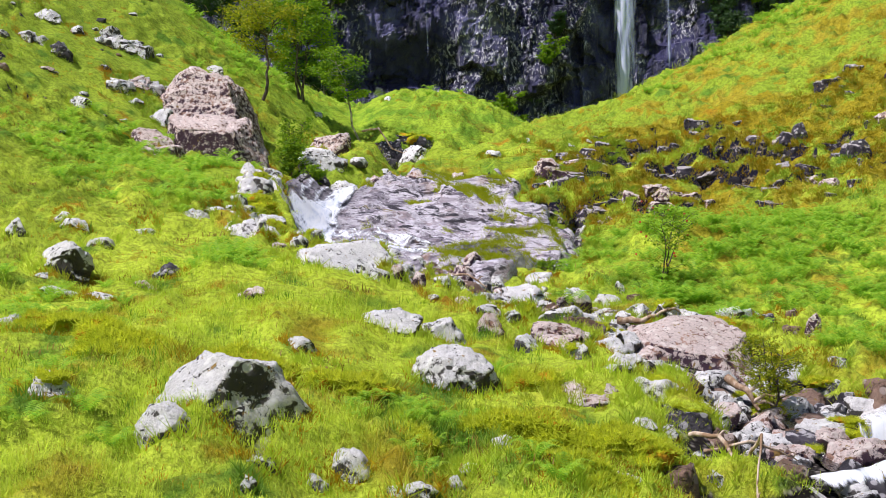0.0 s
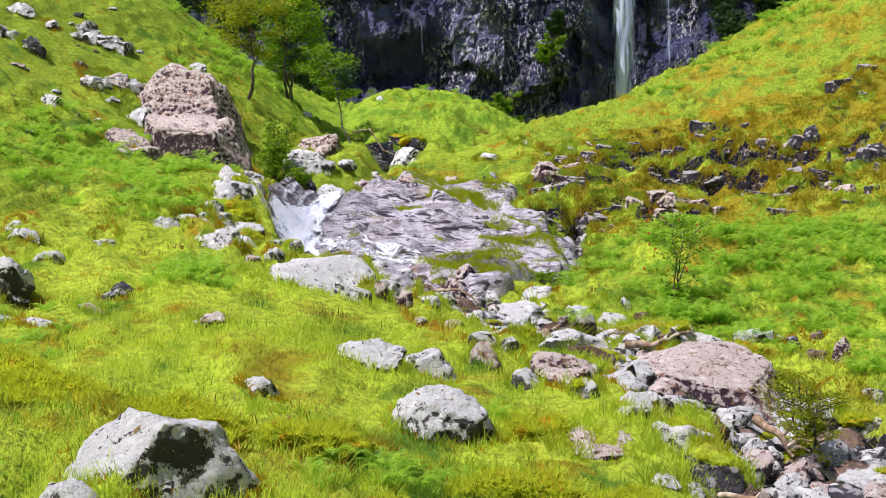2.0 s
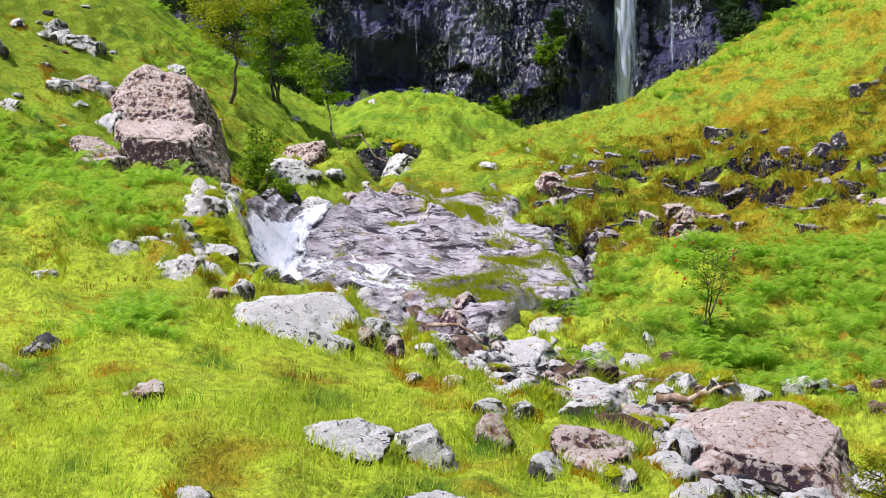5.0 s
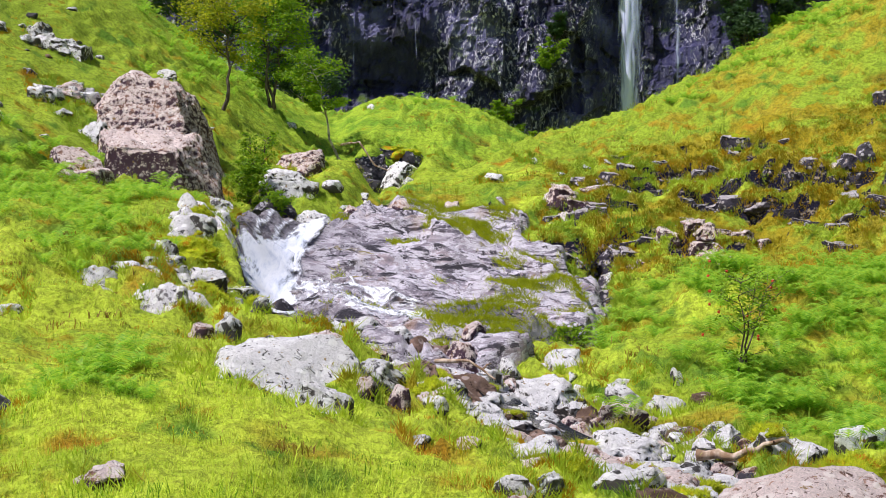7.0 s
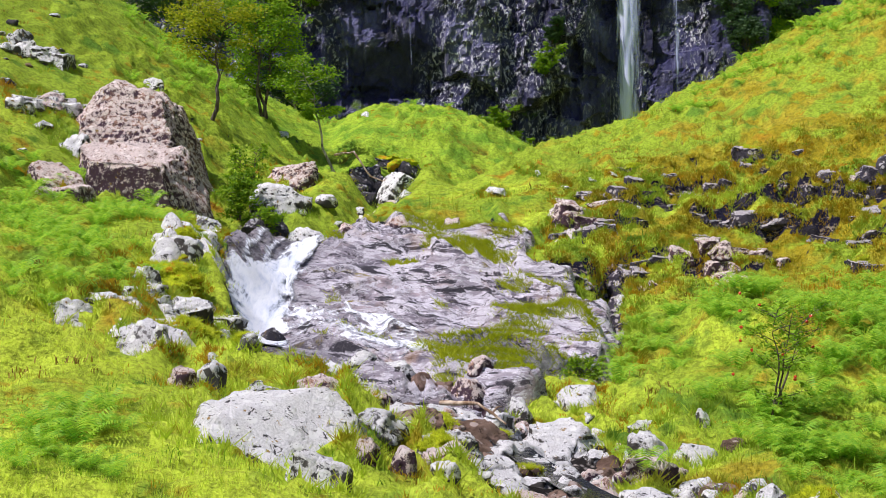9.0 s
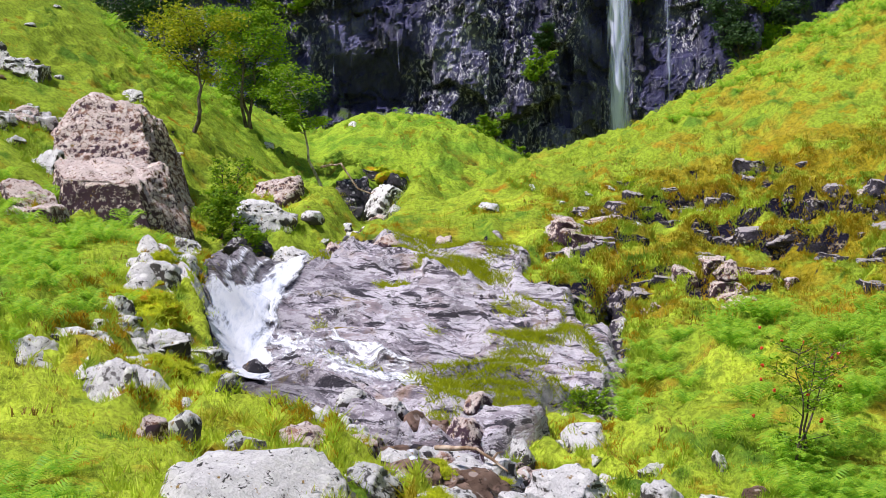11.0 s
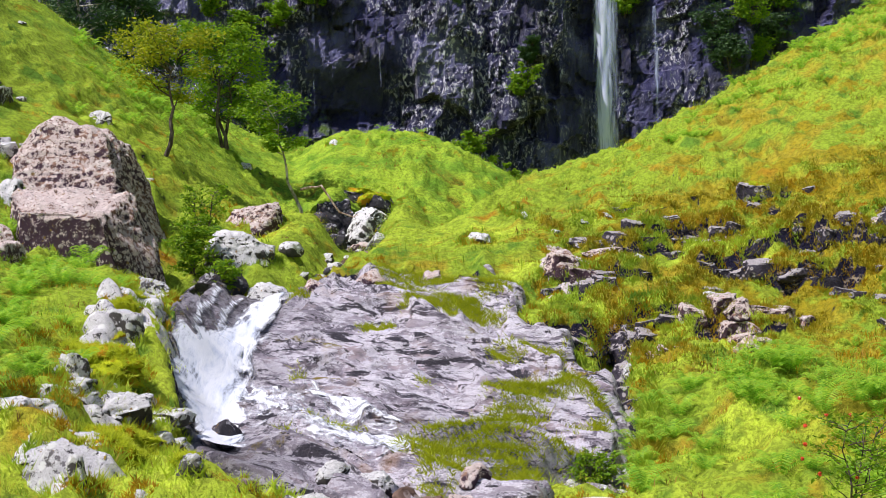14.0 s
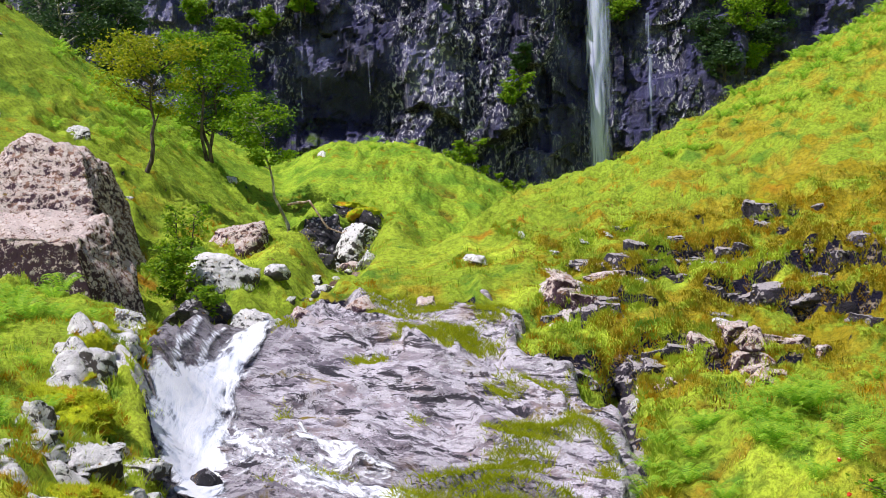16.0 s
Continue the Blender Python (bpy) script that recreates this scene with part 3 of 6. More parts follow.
def poke_height(x, y, seed, lift, mask):
    """How high the bedrock lies; turf covers it where the ground is higher."""
    q = 0.9 * y + 0.35 * x + 2.5 * fbm(x * 0.4, y * 0.4, seed, 3)
    blocks = 0.0
    for period, deep in ((1.3, 0.28), (0.5, 0.14)):
        u = q / period + 0.8 * fbm(x / period * 0.5, y / period * 0.5, seed + 3, 2)
        u = u - np.floor(u)
        blocks = blocks + deep * (smooth(u, 0.0, 0.25) - u) * (0.5 + value(x * 0.8, y * 0.8, seed + 4))
    rise = 1.9 * fbm(x * 0.85, y * 0.85, seed + 1, 4) + 0.3 * fbm(x * 2.4, y * 2.4, seed + 2, 3)
    smooth_ground = land(x, y) + 0.8 * fbm(x * 0.35, y * 0.3, 1, 3)
    return smooth_ground + np.clip(rise, -1, 0.30) + blocks + lift - 2.0 * (1 - mask(x, y))


def poke(x0, x1, y0, y1, seed, lift, material, label, mask, step=0.085):
    px, py = np.meshgrid(np.arange(x0, x1, step), np.arange(y0, y1, step))
    px, py = px.ravel(), py.ravel()
    me = mesh_of("bedrock", np.stack([px, py, poke_height(px, py, seed, lift, mask)], 1), grid_faces(len(np.arange(y0, y1, step)), len(np.arange(x0, x1, step))), material)
    BARE.append((seed, lift, mask))
    return tagged(new("bedrock", me), label, "bedrock", kind="structure")


def round_mask(cx, cy, wide, deep):
    return lambda x, y: np.exp(-((((x - cx) / wide) ** 2 + ((y - cy) / deep) ** 2) ** 2))


def bared(x, y):
    """1 where bedrock stands clear of the turf."""
    out, z = np.zeros(len(x)), ground(x, y)
    for seed, lift, mask in BARE:
        out = np.maximum(out, smooth(poke_height(x, y, seed, lift, mask) - z, -0.02, 0.10))
    return out


poke(-10.6, -5.4, 37.5, 55.0, 301, -0.06, ROCKS["bank"], "pale broken bedrock along the bank of the cascade", lambda x, y: np.exp(-(((x - np.interp(y, [38, 42, 46, 54], [-6.0, -7.0, -7.4, -8.6])) / 1.5) ** 4)) * smooth(y, 37.6, 39.5) * (1 - smooth(y, 52, 54.5)))
poke(2.4, 7.6, 56.6, 62.6, 321, -0.10, ROCKS["scar"], "pinkish bedrock at the brow of the slab", round_mask(4.7, 59.5, 2.0, 2.4))
poke(1.0, 5.6, 42.4, 56.0, 341, -0.22, SLAB, "grey-pink bedrock fringing the slab", lambda x, y: np.exp(-(((x - np.interp(y, [43, 50, 56], [3.0, 4.2, 4.6])) / 1.1) ** 4)) * smooth(y, 42.5, 44) * (1 - smooth(y, 53.5, 55.5)))


# ---- the cliff ----
def cliff_y(x, z):
    """How far back the face stands: blocks, columns and ledges, with an alcove behind the fall."""
    y = 134.5 + 0.0016 * (x - 5) ** 2 + 4.5 * np.exp(-(((x - 21) / 5.5) ** 2)) + 0.10 * (z - 20)
    for w, h, deep, seed in ((7.0, 9.0, 3.2, 41), (2.8, 4.2, 1.5, 42), (1.1, 1.9, 0.7, 43), (0.55, 0.8, 0.28, 44)):
        u = x / w + 1.5 * fbm(x / w * 0.7, z / h * 0.7, seed, 3)
        row = np.floor(z / h + 1.6 * fbm(u * 0.9, z / h * 0.5, seed + 5, 3) + 0.5 * lattice(np.floor(u), 0 * u, seed))
        y = y + deep * (lattice(np.floor(u), row, seed) - 0.5)
    y = y + 1.6 * fbm(x * 0.3, z * 0.25, 46, 4)
    # a deep dark hollow low in the face
    return y + 3.5 * np.exp(-(((x + 5.5) / 5.0) ** 2) - ((z - 24.5) / 2.6) ** 2)


cx, cz = np.concatenate([np.arange(-130, -34, 2.0), np.arange(-34, 46, 0.24), np.arange(46, 140, 2.0)]), np.concatenate([np.arange(8, 42, 0.24), np.arange(42, 56, 1.0)])
CX, CZ = np.meshgrid(cx, cz)
CY = cliff_y(CX, CZ)
fv = np.stack([CX.ravel(), CY.ravel(), CZ.ravel() + 2.0 * smooth(CZ.ravel(), 40, 55) * fbm(CX.ravel() * 0.15, CZ.ravel() * 0, 47)], 1)
back = np.stack([cx, cx * 0 + 400, cx * 0 + 70], 1)
n = len(cx)
rim = (len(cz) - 1) * n + np.arange(n - 1)
ff = np.concatenate([grid_faces(len(cz), n), np.stack([rim, rim + 1, len(fv) + np.arange(n - 1) + 1, len(fv) + np.arange(n - 1)], 1)])
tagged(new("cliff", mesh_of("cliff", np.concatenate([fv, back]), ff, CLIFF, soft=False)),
       "dark wet blocky cliff with pale lichen specks, painted glints and mossy ledges", "cliff", kind="structure")


# ---- rocks ----
LABELS = {
    "moss": ("rounded mossy hummock, green and rusty orange", "small green and rusty moss cushion"),
    "pale": ("pale grey boulder crusted with white lichen", "pale grey stone with white lichen"),
    "grey": ("speckled grey boulder with white lichen spots", "speckled grey stone half sunk in the grass"),
    "pink": ("weathered pink-brown boulder with pale lichen", "pinkish weathered stone in the grass"),
    "brown": ("rusty brown rounded boulder beside the stream", "rusty brown stone beside the stream"),
    "ledge": ("dark ledge of bedrock with a pale top in the turf", "dark ledge stone with a pale top"),
    "dark": ("dark wet angular rock face breaking through the turf", "small dark wet rock"),
}


def rock_mesh(w, d, h, seed, material, fine, rough=1.0, dome=False, cuts=None, boxy=None):
    """A boulder: a ball cut by chance planes, then roughened; its foot lies below the origin."""
    r = random.Random(seed)
    bm = bmesh.new()
    bmesh.ops.create_icosphere(bm, subdivisions=fine, radius=1.0)
    planes, box = [], r.choice((0.60, 0.70, 0.82))
    if dome:
        box = 1.0
    for k in range(4 if dome else 9):
        v = Vector((r.uniform(-1, 1), r.uniform(-1, 1), r.uniform(-0.5, 1))).normalized()
        planes.append((v, r.uniform(0.66, 0.9) if dome else r.uniform(0.48, 0.84)))
    planes.append((Vector((r.uniform(-0.3, 0.3), r.uniform(-0.35, 0.1), 1)).normalized(), r.uniform(0.60, 0.85)))
    if cuts:
        planes = [(Vector(c[:3]).normalized(), c[3]) for c in cuts]
    box = boxy or box
    off = Vector((seed * 3.7, seed * 1.3, seed * 7.1))
    size = (w * d * h) ** (1 / 3)
    for v in bm.verts:
        p = Vector([math.copysign(abs(c) ** box, c) for c in v.co]) * 0.9
        for nrm, far in planes:
            over = p.dot(nrm) - far
            if over > 0:
                p -= nrm * over * 0.97
        p *= 1 / 0.8
        q = p * 1.6 + off
        p *= 1 + rough * (0.20 * noise.noise(q) + 0.11 * noise.noise(q * 2.3) - 0.10 * (1 - abs(noise.noise(q * 3.1 + Vector((0, 0, q.z)))) * 2) ** 3 + 0.06 * abs(noise.noise(q * 5)) + 0.03 * noise.noise(q * 11) + 0.014 * noise.noise(q * 25))
        v.co = p
    lo = [min(v.co[k] for v in bm.verts) for k in range(3)]
    hi = [max(v.co[k] for v in bm.verts) for k in range(3)]
    for v in bm.verts:
        f = [(v.co[k] - lo[k]) / (hi[k] - lo[k]) for k in range(3)]
        thin = 1 - 0.14 * max(0, f[2] - 0.42) / 0.58
        v.co = ((f[0] - 0.5) * w * 1.08 * thin, (f[1] - 0.5) * d * 1.08 * thin, (f[2] * 1.55 - 0.65) * h)
    me = bpy.data.meshes.new("rock")
    bm.to_mesh(me)
    bm.free()
    me.polygons.foreach_set("use_smooth", [True] * len(me.polygons))
    me.materials.append(material)
    return me


def fuzz(parent, me, n, long, seed):
    """Short blades of moss and grass that cover a cushion."""
    r = np.random.default_rng(seed)
    co, no = np.zeros(len(me.vertices) * 3, np.float32), np.zeros(len(me.vertices) * 3, np.float32)
    me.vertices.foreach_get("co", co), me.vertices.foreach_get("normal", no)
    co, no = co.reshape(-1, 3), no.reshape(-1, 3)
    up = np.where((no[:, 2] > -0.1) & (co[:, 2] > -0.05))[0]
    k = r.choice(up, n)
    foot = co[k] + r.normal(0, 0.035, (n, 3)) * [1, 1, 0.2] - no[k] * 0.02
    way = 0.6 * no[k] + r.normal(0, 0.45, (n, 3)) + [0, 0, 0.25]
    way *= long * r.uniform(0.5, 1.2, (n, 1)) / np.linalg.norm(way, axis=1)[:, None]
    side = np.cross(way, r.normal(size=(n, 3)))
    side /= np.linalg.norm(side, axis=1)[:, None] / (0.09 * long)
    v = np.stack([foot - side, foot + side, foot + way], 1).reshape(-1, 3)
    return part("fuzz", mesh_of("fuzz", v, np.arange(3 * n).reshape(-1, 3), MOSS_BLADE, soft=False), parent)


def moss_cap(parent, w, d, h, seed):
    """A cushion of moss that lies over the top of a rock."""
    r = random.Random(seed + 900)
    cap = rock_mesh(w * 0.70, d * 0.80, h * 0.34, seed + 400, MOSS, 4, 1.6)
    ob = part("moss", cap, parent, "green and orange moss cushion")
    ob.location = (r.uniform(-0.12, 0.12) * w, r.uniform(-0.02, 0.15) * d, h * 0.62)
    k = fuzz(ob, cap, min(2600, int(1500 * w * d) + 250), 0.09, seed)


SPOTS = []


ROCKS["moss"] = MOSS


def rock(kind, x, y, w, d, h, seed=1, mossy=False, base=None, turn=None, dome=False, tip=None, cuts=None, boxy=None):
    if kind == "ledge" and cuts is None:
        k = random.Random(seed + 5)
        boxy = 0.66
        cuts = [(k.uniform(-0.25, 0.25), k.uniform(-0.25, 0.05), 1, k.uniform(0.5, 0.62)), (k.uniform(-0.35, 0.35), -1, k.uniform(-0.1, 0.12), k.uniform(0.55, 0.7)),
                (1, k.uniform(-0.5, 0.2), k.uniform(-0.1, 0.3), k.uniform(0.6, 0.8)), (-1, k.uniform(-0.5, 0.2), k.uniform(-0.1, 0.3), k.uniform(0.6, 0.8))]
    if kind == "moss":
        w, d, h = 1.15 * w, 1.25 * d, 0.85 * h
    big = w > 0.75
    ob = new("moss_hummock" if kind == "moss" else "boulder" if big else "stone", rock_mesh(w, d, h, seed, ROCKS[kind], 6 if w > 4 else 5 if w > 1.2 else 4 if w > 0.5 else 3, 0.45 if w > 4 or (cuts and kind != "ledge") else 2.0 if kind == "moss" else 0.7 if dome else 0.85, dome, cuts, boxy))
    r = random.Random(seed)
    z = base if base is not None else max(min(ground_at(x, y), ground_at(x, y - 0.45 * d) + 0.12 * h), float(slab_z([x], [y])[0]) if slab_inside(np.array([x]), np.array([y]))[0] > 0.3 else -99)
    if kind == "moss":
        fuzz(ob, ob.data, min(9000, int(2600 * w * d) + 400), 0.08 + 0.02 * w, seed)
    ob.matrix_basis = pose(x, y, z - (0.50 if kind == "ledge" else 0.14 if w > 1.5 or base is not None else 0.24) * h, r.uniform(-6, 6) if tip is None else tip, r.uniform(-8, 8), r.uniform(-25, 25) if turn is None else turn)
    SPOTS.append((x, y, w, d))
    if mossy:
        moss_cap(ob, w, d, h, seed)
    return tagged(ob, LABELS[kind][0 if big else 1] + (", moss-capped" if mossy else ""), "moss" if kind == "moss" else "boulder" if big else "stone", group="rocks of the glen")


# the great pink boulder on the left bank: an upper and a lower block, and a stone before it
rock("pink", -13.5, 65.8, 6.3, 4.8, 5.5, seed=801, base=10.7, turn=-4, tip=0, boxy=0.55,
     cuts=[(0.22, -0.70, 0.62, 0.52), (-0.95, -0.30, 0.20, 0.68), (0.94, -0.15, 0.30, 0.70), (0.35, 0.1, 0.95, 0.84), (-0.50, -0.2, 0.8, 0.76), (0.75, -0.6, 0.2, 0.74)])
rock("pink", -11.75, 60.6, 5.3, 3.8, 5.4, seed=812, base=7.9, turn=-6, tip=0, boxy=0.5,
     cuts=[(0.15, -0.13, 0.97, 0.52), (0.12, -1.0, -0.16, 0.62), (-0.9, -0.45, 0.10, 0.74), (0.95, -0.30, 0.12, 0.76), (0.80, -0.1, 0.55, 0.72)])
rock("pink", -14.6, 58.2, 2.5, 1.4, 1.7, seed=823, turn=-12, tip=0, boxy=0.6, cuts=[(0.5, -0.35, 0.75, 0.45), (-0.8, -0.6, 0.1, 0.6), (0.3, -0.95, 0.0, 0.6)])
rock("pale", -15.2, 63.0, 1.6, 1.6, 1.8, seed=834, base=10.8, turn=10)

# boulders along the left bank of the cascade
for k, (x, y, w, h) in enumerate(((-8.3, 54.6, 1.5, 0.8), (-8.2, 52.4, 1.2, 0.6), (-8.0, 48.6, 1.3, 0.55), (-7.1, 45.0, 1.1, 0.5))):
    rock("pale" if k % 3 else "grey", x, y, w, w * 0.9, h, seed=860 + k, mossy=k in (1, 2), turn=-20 + 9 * k)

rock("dark", -5.1, 47.6, 0.9, 0.8, 0.8, seed=871, base=float(slab_base([-5.1], [47.6])[0]) + 0.1)

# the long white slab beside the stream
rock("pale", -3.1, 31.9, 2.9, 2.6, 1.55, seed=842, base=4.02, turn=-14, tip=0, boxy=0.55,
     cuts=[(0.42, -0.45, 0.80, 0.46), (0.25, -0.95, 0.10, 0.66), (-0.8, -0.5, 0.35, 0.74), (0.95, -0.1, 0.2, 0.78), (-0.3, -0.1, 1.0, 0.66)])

rock("pale", -3.02, 16.45, 2.0, 1.6, 1.15, seed=1, turn=0, tip=0, boxy=0.9, cuts=[(-0.45, -0.42, 0.78, 0.66), (0.60, -0.80, 0.05, 0.62), (0.30, 0.1, 0.95, 0.72), (0.9, 0.1, 0.4, 0.80)])
rock("pale", -3.67, 15.24, 0.78, 0.62, 0.58, seed=2, dome=True)
rock("pale", -5.17, 15.58, 0.67, 0.53, 0.56, seed=3, mossy=True)
rock("pale", -0.02, 21.84, 1.54, 1.21, 0.87, seed=4, dome=True)
rock("pale", -1.30, 24.03, 1.38, 1.09, 0.66, seed=5)
rock("pale", -0.40, 25.56, 0.77, 0.61, 0.54, seed=6)
rock("pink", 5.45, 29.05, 3.3, 2.5, 1.45, seed=7, turn=-8, tip=0, boxy=0.55, cuts=[(0.30, -0.38, 0.88, 0.46), (-0.92, -0.40, 0.05, 0.66), (0.1, -1.0, 0.1, 0.74), (0.85, -0.4, 0.35, 0.72), (-0.4, -0.2, 0.9, 0.62)])
rock("pink", 2.25, 25.31, 1.23, 0.98, 0.53, seed=8)
rock("grey", 2.48, 24.88, 0.67, 0.53, 0.44, seed=9, mossy=True)
rock("pink", 2.49, 22.29, 1.40, 1.10, 0.49, seed=10)
rock("pale", 3.87, 22.96, 1.17, 0.93, 0.61, seed=11, mossy=True)
rock("dark", 4.20, 22.06, 1.18, 0.93, 0.67, seed=12, mossy=True)
rock("pale", 5.94, 22.80, 1.25, 0.99, 0.49, seed=13, dome=True)
rock("brown", 5.44, 20.23, 0.80, 0.63, 0.49, seed=14)
rock("grey", 4.05, 18.68, 0.61, 0.48, 0.36, seed=15)
rock("brown", 3.33, 18.28, 0.68, 0.54, 0.60, seed=16)
rock("pale", 2.48, 17.96, 0.58, 0.46, 0.47, seed=17)
rock("pale", -2.72, 21.20, 0.59, 0.47, 0.34, seed=18)
rock("pink", -4.16, 25.01, 0.70, 0.55, 0.39, seed=19)
rock("dark", -6.68, 28.27, 0.79, 0.63, 0.47, seed=20)
rock("pink", -6.85, 26.83, 0.56, 0.45, 0.29, seed=21)
rock("pale", -8.98, 28.03, 1.82, 1.44, 0.83, seed=22)
rock("pale", -8.40, 25.82, 0.90, 0.67, 0.23, seed=23)
rock("pale", -7.43, 25.49, 0.83, 0.57, 0.18, seed=24)
rock("pale", -8.39, 23.05, 0.53, 0.43, 0.31, seed=25)
rock("pale", -1.36, 15.74, 0.60, 0.48, 0.51, seed=26, dome=True)
rock("grey", -2.48, 15.11, 0.48, 0.38, 0.22, seed=27)
rock("grey", -1.78, 15.39, 0.37, 0.30, 0.25, seed=28)
rock("pale", -2.48, 14.40, 0.25, 0.20, 0.23, seed=29)
rock("pale", -0.60, 15.16, 0.67, 0.53, 0.19, seed=30)
rock("pale", -0.02, 17.12, 0.32, 0.25, 0.27, seed=31)
rock("pale", 0.66, 18.15, 0.39, 0.31, 0.25, seed=32)
rock("pale", 0.26, 17.57, 0.47, 0.38, 0.15, seed=33)
rock("brown", 9.48, 34.75, 0.81, 0.64, 0.41, seed=34)
rock("brown", 9.30, 33.95, 0.71, 0.56, 0.46, seed=35)
rock("pink", 9.84, 33.67, 0.55, 0.44, 0.72, seed=36)
rock("pale", 8.29, 34.33, 0.56, 0.44, 0.29, seed=37)
rock("dark", 8.71, 34.25, 0.48, 0.38, 0.29, seed=38)
rock("pale", 3.24, 21.13, 0.54, 0.43, 0.22, seed=39)
rock("pale", 3.69, 21.20, 0.34, 0.27, 0.32, seed=40)
rock("grey", 7.99, 25.82, 0.84, 0.67, 0.44, seed=41)
rock("brown", 9.12, 26.15, 0.73, 0.58, 0.55, seed=42)
rock("grey", 9.28, 29.77, 0.55, 0.44, 0.32, seed=43)
rock("dark", 8.49, 26.25, 0.61, 0.48, 0.45, seed=44)
rock("pale", 5.03, 27.77, 0.71, 0.56, 0.24, seed=45)
rock("grey", 3.08, 23.21, 0.70, 0.56, 0.22, seed=46)
rock("pale", -2.13, 29.86, 1.09, 0.86, 0.88, seed=47)
rock("brown", -0.39, 38.79, 0.78, 0.62, 0.59, seed=48, mossy=True)
rock("pale", 2.11, 38.98, 2.33, 1.82, 0.97, seed=49)
rock("pale", 3.82, 37.60, 1.06, 0.84, 0.88, seed=50)
rock("pale", 4.59, 37.09, 0.91, 0.73, 0.61, seed=51)
rock("brown", 5.65, 38.11, 0.66, 0.52, 0.38, seed=52)
rock("pale", 3.39, 33.72, 2.18, 1.70, 0.76, seed=53)
rock("pale", -0.61, 29.54, 0.48, 0.38, 0.21, seed=54)
rock("pale", 0.77, 34.48, 1.04, 0.83, 0.45, seed=55)
rock("pale", 0.98, 31.05, 0.75, 0.60, 0.27, seed=56)
rock("pale", 1.90, 37.28, 0.74, 0.59, 0.36, seed=57)
rock("grey", 1.27, 28.19, 0.60, 0.48, 0.48, seed=58)
rock("pale", 0.67, 26.80, 0.56, 0.44, 0.34, seed=59)
rock("pale", 5.61, 32.56, 0.81, 0.64, 0.64, seed=60, mossy=True)
rock("pale", 6.27, 32.51, 0.86, 0.68, 0.61, seed=61)
rock("pale", 7.73, 34.22, 0.98, 0.77, 0.49, seed=62)
rock("pale", 7.36, 32.45, 0.85, 0.68, 0.55, seed=63)
rock("pale", -0.34, 31.16, 0.47, 0.38, 0.30, seed=64)
rock("pale", 5.16, 33.68, 0.74, 0.59, 0.53, seed=65)
rock("pale", 3.72, 32.73, 0.51, 0.40, 0.23, seed=66)
rock("pink", -5.33, 36.40, 0.73, 0.58, 0.65, seed=67)
rock("pale", -8.64, 41.05, 1.12, 0.89, 0.74, seed=68)
rock("pale", -7.25, 39.49, 0.63, 0.50, 0.31, seed=69)
rock("pale", -5.00, 37.88, 0.39, 0.31, 0.27, seed=70)
rock("grey", -4.58, 35.50, 0.48, 0.38, 0.63, seed=71)
rock("pink", -7.20, 71.05, 3.10, 2.44, 1.70, seed=72)
rock("pale", -7.0, 64.4, 2.7, 2.2, 1.6, seed=73, base=9.0, tip=8)
# dark rock put in for the shaded cavity under the pale boulder
rock("dark", -7.4, 61.4, 2.2, 1.4, 1.2, seed=731, base=7.9)
rock("pale", -5.42, 61.25, 1.76, 1.39, 1.08, seed=74)
rock("dark", -3.98, 93.71, 3.81, 3.01, 1.48, seed=75, mossy=True)
rock("grey", -3.64, 65.32, 1.00, 0.79, 0.76, seed=76)
rock("pale", -2.9, 85.6, 2.3, 1.6, 1.8, seed=77, base=10.7, tip=-10)
rock("dark", -4.9, 87.4, 2.6, 2.0, 2.2, seed=751, base=11.0)
rock("dark", -2.5, 88.0, 3.2, 2.4, 2.4, seed=752, base=11.2, mossy=True)
rock("dark", -5.4, 82.4, 1.7, 1.3, 1.3, seed=753)
rock("dark", -4.6, 78.4, 1.2, 1.0, 0.8, seed=754)
rock("dark", -2.16, 61.52, 1.14, 0.91, 0.82, seed=78)
# dark rock colour stands for the shaded cave at the head of the chute
rock("dark", -6.80, 58.52, 1.94, 1.53, 0.87, seed=79)
rock("pink", -3.76, 58.59, 0.92, 0.73, 0.52, seed=81)
rock("pink", -1.89, 59.06, 1.11, 0.88, 0.49, seed=82)
rock("pink", 0.11, 60.18, 0.77, 0.62, 0.74, seed=83)
rock("pale", 1.94, 64.05, 1.15, 0.92, 0.50, seed=84)
rock("ledge", -3.00, 60.62, 0.85, 0.67, 0.77, seed=85)
rock("ledge", -2.30, 60.22, 0.96, 0.76, 0.76, seed=86)
rock("pink", 4.61, 59.56, 1.45, 1.15, 0.99, seed=87)
rock("pale", 3.59, 69.19, 0.84, 0.67, 0.27, seed=88)
rock("pale", 4.01, 66.77, 0.49, 0.39, 0.39, seed=89)
rock("pale", 6.25, 66.71, 0.75, 0.60, 0.33, seed=90)
rock("pale", 4.99, 65.23, 0.56, 0.45, 0.29, seed=91)
rock("pink", 4.61, 62.32, 0.93, 0.74, 0.48, seed=92)
rock("pale", 7.24, 66.78, 0.54, 0.43, 0.26, seed=93)
rock("ledge", 11.80, 60.56, 1.86, 1.47, 0.71, seed=94)
rock("ledge", 10.06, 62.46, 1.52, 1.20, 0.48, seed=95)
rock("ledge", 9.50, 59.31, 1.40, 1.11, 0.54, seed=96)
rock("ledge", 4.05, 58.77, 0.92, 0.73, 0.58, seed=97)
rock("pale", 5.67, 53.43, 0.38, 0.30, 0.36, seed=98)
rock("pink", 6.11, 60.74, 1.49, 1.10, 0.37, seed=99)
rock("pale", 7.51, 61.12, 0.94, 0.75, 0.66, seed=100)
